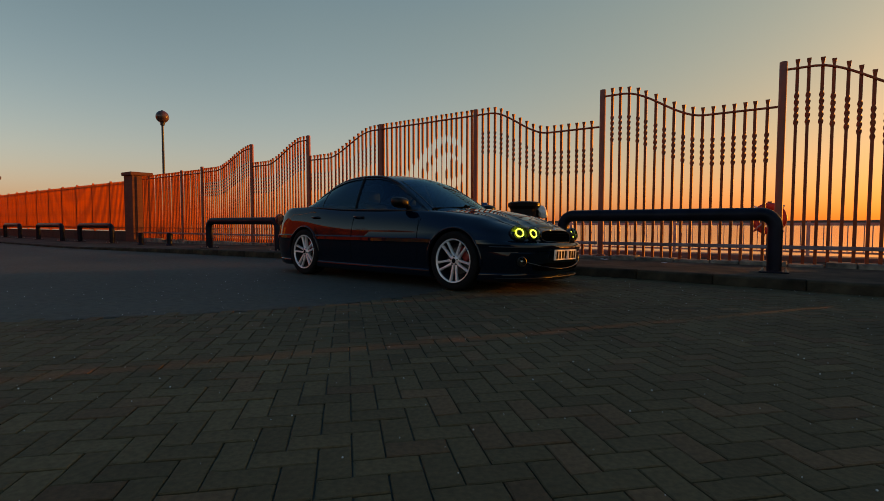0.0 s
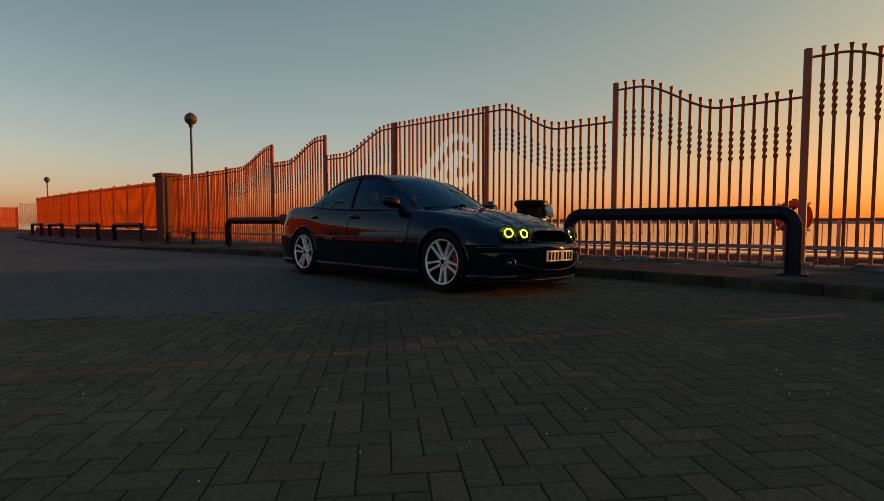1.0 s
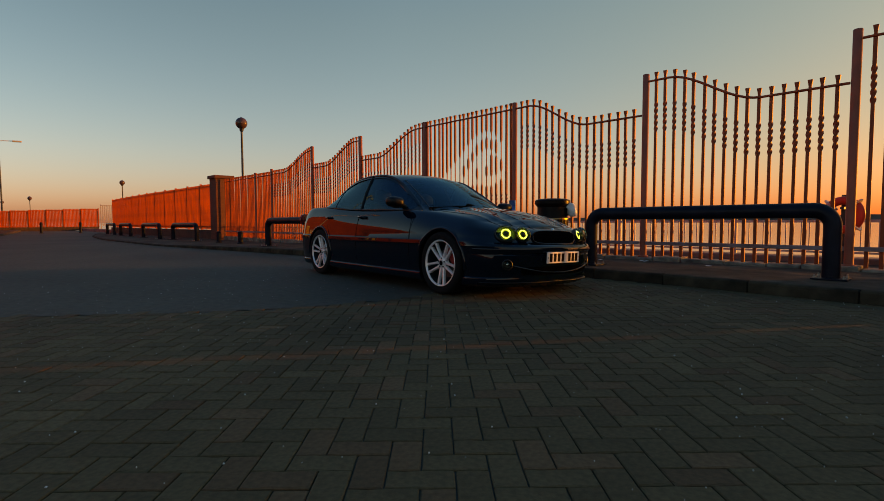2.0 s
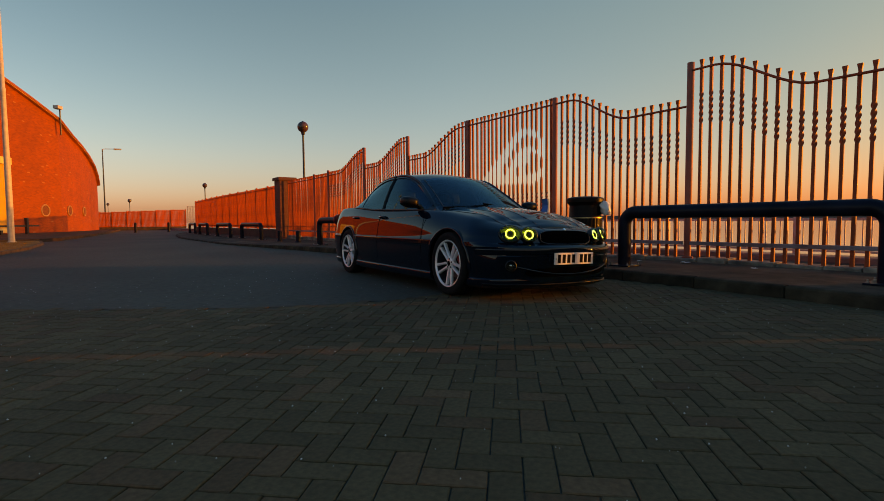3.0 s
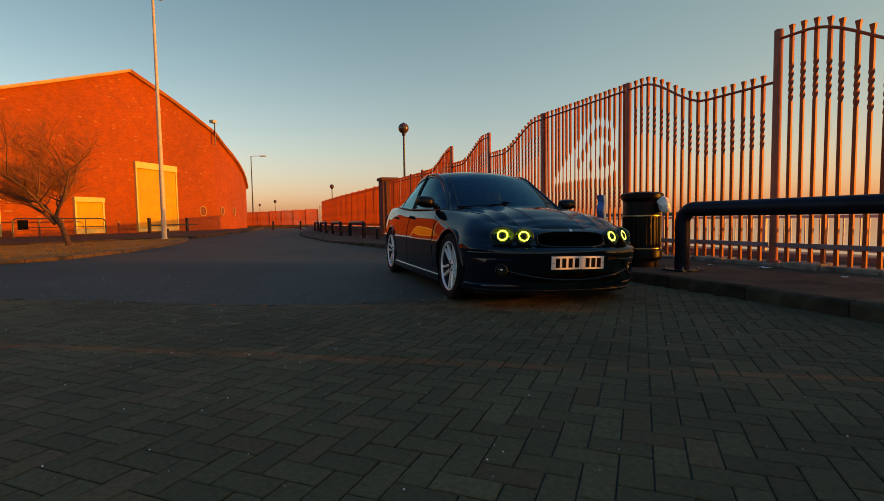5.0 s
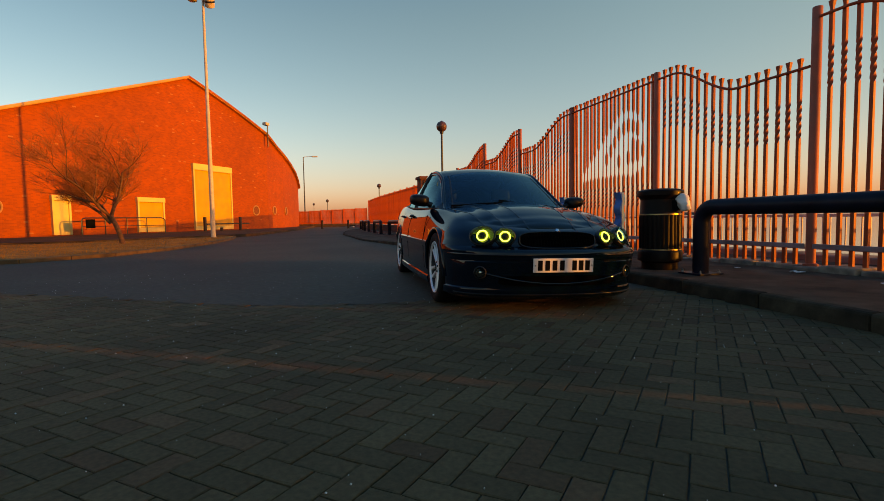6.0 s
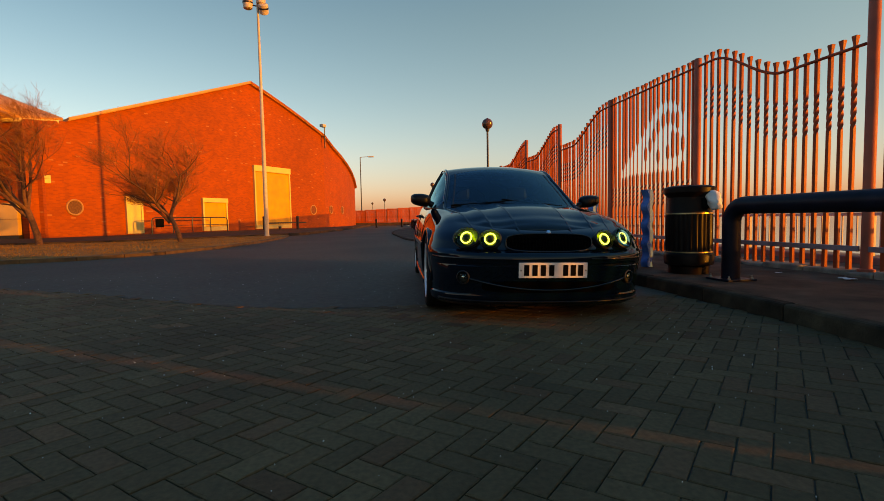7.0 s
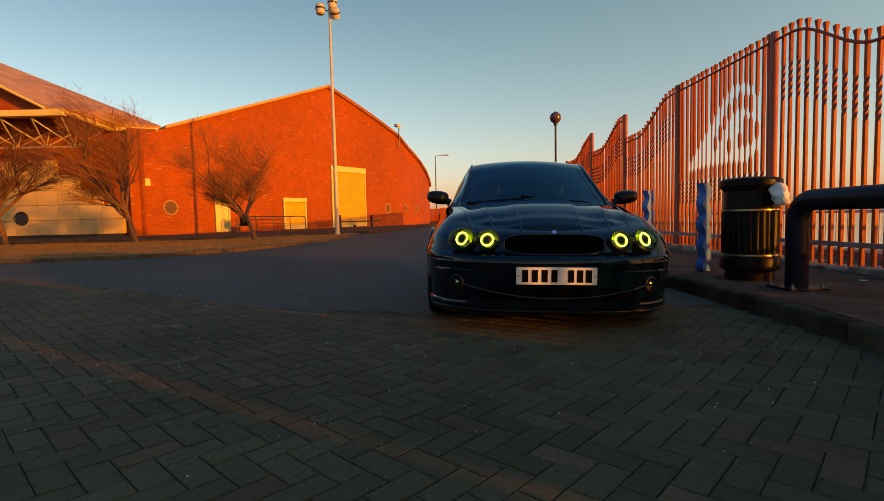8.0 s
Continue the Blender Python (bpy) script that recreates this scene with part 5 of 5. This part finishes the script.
part("lower_intake", bm, VOID, car)
part("intake_lip", tube(bmesh.new(), [(nose_x(y, 0.312 - 0.03 * (1 - (y / 0.62) ** 2)) + 0.006, y, 0.335 - 0.085 * (1 - (y / 0.62) ** 2)) for y in [(-0.62 + 0.0775 * i) for i in range(17)]], 0.009, 8), CAR_PAINT, car, smooth=60)
part("splitter", tube(bmesh.new(), [(nose_x(y, 0.165) + 0.002, y, 0.16) for y in [(-0.80 + 0.08 * i) for i in range(21)]], 0.008, 8), MIRROR_SHELL, car, "satin black front lip", 60)
part("bumper_strip", tube(bmesh.new(), [(nose_x(y, 0.478) + 0.003, y, 0.478) for y in [(-0.84 + 0.042 * i) for i in range(14)]], 0.007, 6, flat=1.3), CAR_PAINT, car, smooth=60)
part("bumper_strip", tube(bmesh.new(), [(nose_x(y, 0.478) + 0.003, y, 0.478) for y in [(0.29 + 0.042 * i) for i in range(14)]], 0.007, 6, flat=1.3), CAR_PAINT, car, smooth=60)
plate = part("number_plate", boxes((-0.006, 0.006, -0.252, 0.252, -0.0555, 0.0555), bevel=0.004), PLATE, car, "white front number plate with dark bars", m=pose(2.222, 0.0, 0.400, 0, 2, 0))
for i, y in enumerate((-0.196, -0.135, -0.074, -0.013, 0.090, 0.146, 0.200)):
    part("bar", boxes((0.0062, 0.0082, y - 0.019, y + 0.019, -0.0395, 0.0395)), INK, plate)
part("plate_screw", lathe(bmesh.new(), [(0.006, 0), (0.006, 0.004)], 10), BOLT, plate, m=pose(0.006, -0.237, 0, 0, 90, 0))
part("plate_screw", lathe(bmesh.new(), [(0.006, 0), (0.006, 0.004)], 10), BOLT, plate, m=pose(0.006, 0.237, 0, 0, 90, 0))
for s in (1, -1):
    m = pose(nose_x(0.63, 0.335) + 0.0, s * 0.63, 0.335, 0, 90, 0) @ pose(0, 0, 0, -s * 30, 0, 0)
    fog = part("fog_lamp", lathe(bmesh.new(), [(0.05, -0.03), (0.052, 0.012), (0.046, 0.016), (0.042, 0.0)], 24), CAR_TRIM, car, smooth=40, m=m)
    part("fog_lens", lathe(bmesh.new(), [(0.041, 0.0), (0.038, 0.01), (0.02, 0.016), (0.004, 0.018)], 24), LENS, fog, "small round clear fog lamp", 60)
    part("fog_bulb", lathe(bmesh.new(), [(0.036, -0.004), (0.03, -0.012), (0.012, -0.016), (0.012, 0.004), (0.003, 0.008)], 20), CHROME, fog, smooth=40)
    # headlamps: each in a dark bowl behind a bulging lens, with a glowing ring round a projector
    for y, z, ry, rz, turn, rr in ((0.600, 0.618, 0.105, 0.078, 33, 0.043), (0.432, 0.612, 0.080, 0.070, 17, 0.041)):
        m = pose(nose_x(y, z) - 0.006, s * y, z + 0.006, 0, 0, s * turn) @ pose(0, 0, 0, 0, 70, 0)
        lamp = part("headlamp", lathe(bmesh.new(), [(0.98, -0.03), (1.06, 0.0), (1.04, 0.018), (0.96, 0.022), (0.93, 0.0), (0.9, -0.02), (0.3, -0.035)], 36, m=Matrix.Diagonal((rz, ry, 1, 1))), CAR_TRIM, car, smooth=50, m=m)
        # bowl coloured as if lit by the ring
        part("reflector", lathe(bmesh.new(), [(0.9, -0.018), (0.6, -0.026), (0.2, -0.028)], 32, m=Matrix.Diagonal((rz, ry, 1, 1))), HALO_LIT_BOWL, lamp, smooth=60)
        ring = bmesh.new()
        grid(ring, [[((rr - 0.001 + 0.0052 * math.cos(b)) * math.cos(c), (rr - 0.001 + 0.0052 * math.cos(b)) * math.sin(c), 0.008 + 0.007 * math.sin(b)) for b in [2 * math.pi * j / 10 for j in range(10)]] for c in [2 * math.pi * i / 40 for i in range(41)]], closed=True)
        part("halo_ring", ring, HALO, lamp, "glowing yellow-green ring", 60)
        part("projector", lathe(bmesh.new(), [(0.032, -0.02), (0.032, 0.004), (0.028, 0.014), (0.018, 0.022), (0.004, 0.025)], 24), PROJECTOR, lamp, smooth=60)
        part("lens", lathe(bmesh.new(), [(0.97, 0.012), (0.9, 0.028), (0.7, 0.044), (0.4, 0.054), (0.05, 0.057)], 36, m=Matrix.Diagonal((rz, ry, 1, 1))), LENS, lamp, "clear bulging lamp lens", 60)
    # tail lamp
    part("tail_lamp", lathe(bmesh.new(), [(0.11, -0.02), (0.11, 0.005), (0.08, 0.02), (0.02, 0.028)], 24, m=Matrix.Diagonal((0.8, 1.4, 1, 1))), CALIPER, car, "dark red tail lamp", 60, m=pose(-2.31, s * 0.66, 0.78, 0, -90, 0) @ pose(0, 0, 0, -s * 35, 0, 0))
# wipers and dashboard clutter
for y0, y1 in ((0.48, -0.12), (-0.10, -0.60)):
    part("wiper", tube(bmesh.new(), [(0.99 - 0.3 * y0 * y0, y0, roof_z(0.99 - 0.3 * y0 * y0, y0) + 0.022), (0.93 - 0.3 * y1 * y1, y1, roof_z(0.93 - 0.3 * y1 * y1, y1) + 0.012)], 0.008, 6), INK, car)
part("dashboard", boxes((0.45, 0.95, -0.66, 0.66, 0.72, 0.86), bevel=0.04), INTERIOR, car)
part("inner_mirror", boxes((0.30, 0.33, -0.11, 0.11, 1.19, 1.25), bevel=0.012), CABIN_LEATHER, car)
part("sun_visor", boxes((-0.04, 0.14, -0.44, -0.16, 1.225, 1.24), bevel=0.006), PALE_RAIL, car, m=pose(0, 0, 0))

def behind_glass(x0, x1, y0, y1):
    """A thin patch that hangs just behind the windscreen."""
    bm = bmesh.new()
    grid(bm, [[(x0 + (x1 - x0) * i / 4, y0 + (y1 - y0) * j / 6, roof_z(x0 + (x1 - x0) * i / 4, y0 + (y1 - y0) * j / 6) - 0.008) for j in range(7)] for i in range(5)])
    thicken(bm, 0.003)
    return bm


part("sun_strip", behind_glass(0.17, 0.24, -0.46, -0.18), PAPER, car, "pale strip behind the windscreen", 40)
part("sticker", behind_glass(0.27, 0.33, -0.02, 0.05), PAPER, car, "small pale sticker on the windscreen", 40)
wheel_ring = bmesh.new()
grid(wheel_ring, [[((0.18 + 0.014 * math.cos(b)) * math.cos(c), (0.18 + 0.014 * math.cos(b)) * math.sin(c), 0.014 * math.sin(b)) for b in [2 * math.pi * j / 8 for j in range(8)]] for c in [2 * math.pi * i / 28 for i in range(29)]], closed=True)
part("steering_wheel", wheel_ring, INTERIOR, car, smooth=60, m=pose(0.38, -0.36, 0.93, 0, -65, 0))
for y in (0.36, -0.36):
    seat = part("front_seat", boxes((-0.52, -0.36, -0.25, 0.25, 0.55, 1.06), bevel=0.06), CABIN_LEATHER, car, m=pose(0.08, y, 0, 0, -8, 0))
    part("headrest", boxes((-0.48, -0.38, -0.13, 0.13, 1.07, 1.24), bevel=0.04), CABIN_LEATHER, seat)
part("rear_seat", boxes((-1.42, -1.2, -0.62, 0.62, 0.6, 1.0), bevel=0.06), CABIN_LEATHER, car)

# wheels
WHEEL = [("tyre", [(0.236, -0.10), (0.27, -0.112), (0.298, -0.108), (0.312, -0.098), (0.318, -0.075), (0.318, 0.075), (0.312, 0.098), (0.298, 0.108), (0.27, 0.112), (0.236, 0.10)], TYRE),
         ("rim", [(0.237, 0.102), (0.234, 0.107), (0.226, 0.105), (0.219, 0.09)], ALLOY),
         ("barrel", [(0.219, 0.0895), (0.213, 0.04), (0.208, -0.10)], DARK_STEEL),
         ("brake_disc", [(0.06, 0.0), (0.145, 0.0), (0.145, -0.02), (0.06, -0.02)], DISC)]
wheel_meshes = {n: mesh_from(n, lathe(bmesh.new(), r, 48, cap=False), m, 40) for n, r, m in WHEEL}
bm = bmesh.new()
for k in range(5):
    for s in (-1, 1):
        a = radians(72 * k) + s * 0.19
        rows = []
        for r, hw, z in ((0.045, 0.016, 0.075), (0.10, 0.0125, 0.082), (0.17, 0.0115, 0.088), (0.224, 0.016, 0.092)):
            sh = s * 0.012 * (1 - r / 0.224)
            rows.append([(r, -hw + sh, z - 0.03), (r, -hw + sh, z - 0.006), (r, -hw * 0.6 + sh, z), (r, hw * 0.6 + sh, z), (r, hw + sh, z - 0.006), (r, hw + sh, z - 0.03)])
        t = bmesh.new()
        grid(t, rows, closed=True)
        bmesh.ops.rotate(t, matrix=Matrix.Rotation(a, 3, "Z"), verts=t.verts[:])
        tmp = bpy.data.meshes.new("t")
        t.to_mesh(tmp)
        t.free()
        bm.from_mesh(tmp)
        bpy.data.meshes.remove(tmp)
one_pair = mesh_from("spokes", bm, ALLOY, 40)
hub_mesh = mesh_from("hub", lathe(bmesh.new(), [(0.062, 0.03), (0.062, 0.07), (0.05, 0.078), (0.03, 0.079), (0.028, 0.086), (0.01, 0.088)], 30), ALLOY, 40)
cap_mesh = mesh_from("hub_cap", lathe(bmesh.new(), [(0.026, 0.0865), (0.02, 0.0905), (0.004, 0.091)], 20), INK, 40)
nut_mesh = mesh_from("wheel_nut", lathe(bmesh.new(), [(0.009, 0.07), (0.009, 0.084), (0.005, 0.087)], 6), DARK_STEEL)
back_mesh = mesh_from("back_plate", lathe(bmesh.new(), [(0.205, -0.06), (0.205, -0.05)], 30), INTERIOR)
cal_mesh = mesh_from("caliper", boxes((0.075, 0.165, -0.085, 0.085, -0.03, 0.035), bevel=0.015), CALIPER, 40)
for x, turn in ((1.355, 18), (-1.355, 47)):
    for s in (1, -1):
        m = pose(x, s * 0.765, 0.318 if s < 0 else 0.352, -90 * s, 0, 0) @ pose(0, 0, 0, 0, 0, turn * s)
        wheel = share("wheel", wheel_meshes["tyre"], car, m)
        wheel.name = "wheel"
        share("rim", wheel_meshes["rim"], wheel, Matrix())
        share("barrel", wheel_meshes["barrel"], wheel, Matrix())
        share("brake_disc", wheel_meshes["brake_disc"], wheel, Matrix())
        share("spokes", one_pair, wheel, Matrix())
        share("hub", hub_mesh, wheel, Matrix())
        share("hub_cap", cap_mesh, wheel, Matrix())
        share("back_plate", back_mesh, wheel, Matrix())
        share("caliper", cal_mesh, wheel, pose(0, 0, 0, 0, 0, -turn * s + (40 if s < 0 else 140)))
        for k in range(5):
            a = radians(72 * k + 36)
            share("wheel_nut", nut_mesh, wheel, pose(0.045 * math.cos(a), 0.045 * math.sin(a), 0))


# ---- paving: herringbone blocks with sunk joints ----
PW, GAP = 0.102, 0.0028
AX = radians(46.6)
PAVE_ORIGIN = Vector((-0.751, 1.708))
ux, uy = Vector((math.cos(AX), math.sin(AX))), Vector((-math.sin(AX), math.cos(AX)))


RIM = 14                                           # points round a block's edge


def block_points(r):
    """A worn block: an uneven rim, a rounded arris and a slightly dished top."""
    w, l, g = PW, 2 * PW, GAP / 2
    ring = [(g, g), (0.05, g), (0.1, g), (0.15, g), (l - g, g), (l - g, 0.03), (l - g, 0.07), (l - g, w - g), (0.15, w - g), (0.1, w - g), (0.05, w - g), (g, w - g), (g, 0.07), (g, 0.03)]
    out = []
    worn = [r.uniform(0.0025, 0.0045) if r.random() < 0.78 else r.uniform(0.005, 0.010) for _ in ring]
    for k, (inset, z) in enumerate(((0.0, -0.03), (0.0, -0.0042), (1.0, -0.0005))):
        for (x, y), b in zip(ring, worn):
            cx, cy = l / 2 - x, w / 2 - y
            ex = (1 if cx > 0 else -1) if abs(cx) > l / 2 - g - 1e-4 else 0
            ey = (1 if cy > 0 else -1) if abs(cy) > w / 2 - g - 1e-4 else 0
            out.append((x + ex * b * (0.25 + inset) * (k > 0), y + ey * b * (0.25 + inset) * (k > 0), z - (0.0015 * r.random() if k == 2 else 0)))
    return out


BLOCK_FACES = [(k * RIM + i, k * RIM + (i + 1) % RIM, (k + 1) * RIM + (i + 1) % RIM, (k + 1) * RIM + i) for k in range(2) for i in range(RIM)] + [tuple(2 * RIM + i for i in range(RIM))]
shape_rng = random.Random(77)
shapes = [block_points(shape_rng) for _ in range(12)]
paver_meshes = {}
for mat in (PAVER, PAVER_RED):
    for i, shape in enumerate(shapes):
        me = bpy.data.meshes.new("paving_block")
        me.from_pydata(shape, [], BLOCK_FACES)
        me.materials.append(mat)
        paver_meshes[mat == PAVER_RED, i] = me
paving = thing("paving", pose(0, 0, 0), "dark grey herringbone block paving", "paving", kind="structure")
rng = random.Random(21)
rest = {False: ([], []), True: ([], [])}
count = 0
for i in range(-150, 151):
    for j in range(-150, 151):
        k = (i - j) % 4
        if k == 0:
            c = PAVE_ORIGIN + ux * (i * PW) + uy * (j * PW)
            turn = AX
            mid = c + ux * PW + uy * (PW / 2)
        elif k == 3:
            c = PAVE_ORIGIN + ux * ((i + 1) * PW) + uy * (j * PW)
            turn = AX + math.pi / 2
            mid = c + uy * PW - ux * (PW / 2)
        else:
            continue
        if not (-10.5 < mid.x < 3.2 and -3.2 < mid.y < 6.80) or mid.x < paving_edge(mid.y) or mid.x < -2 and mid.y < -1.2 - (mid.x + 2) * -0.35:
            continue
        red = rng.random() < 0.15
        which = rng.randrange(12)
        z = rng.uniform(-0.0012, 0.0012)
        m = Matrix.Translation((c.x, c.y, z)) @ Matrix.Rotation(turn, 4, "Z") @ Euler((rng.uniform(-0.006, 0.006), rng.uniform(-0.004, 0.004), 0)).to_matrix().to_4x4()
        if -1.6 < mid.x < 0.6 and 0.35 < mid.y < 3.0 and count < 300:
            share("paving_block", paver_meshes[red, which], paving, m)
            count += 1
        else:
            vv, ff = rest[red]
            b = len(vv)
            vv += [tuple(m @ Vector(p)) for p in shapes[which]]
            ff += [tuple(b + q for q in f) for f in BLOCK_FACES]
for red in (False, True):
    me = bpy.data.meshes.new("paving_rest")
    me.from_pydata(rest[red][0], [], rest[red][1])
    me.materials.append(PAVER_RED if red else PAVER)
    ob = tagged(new("paving_rest", me), kind="stuff")
    ob.parent = paving

# pale grit lying in the joints
verts, faces = [], []
for _ in range(1100):
    x, y = rng.uniform(-7, 2.5), rng.uniform(-1.5, 6.6)
    r = rng.choice((0.0012, 0.0012, 0.0015, 0.002, 0.0022, 0.0042))
    b = len(verts)
    g = 0.0
    verts += [(x - r, y, g + 0.002), (x + r, y, g + 0.002), (x, y - r, g + 0.002), (x, y + r, g + 0.002), (x, y, g + 0.002 + r), (x, y, g - 0.002)]
    faces += [tuple(b + q for q in f) for f in ((0, 2, 4), (2, 1, 4), (1, 3, 4), (3, 0, 4), (2, 0, 5), (1, 2, 5), (3, 1, 5), (0, 3, 5))]
me = bpy.data.meshes.new("grit")
me.from_pydata(verts, [], faces)
me.materials.append(GRIT)
tagged(new("grit", me), "pale grit and glass specks scattered on the paving", "grit", kind="stuff")
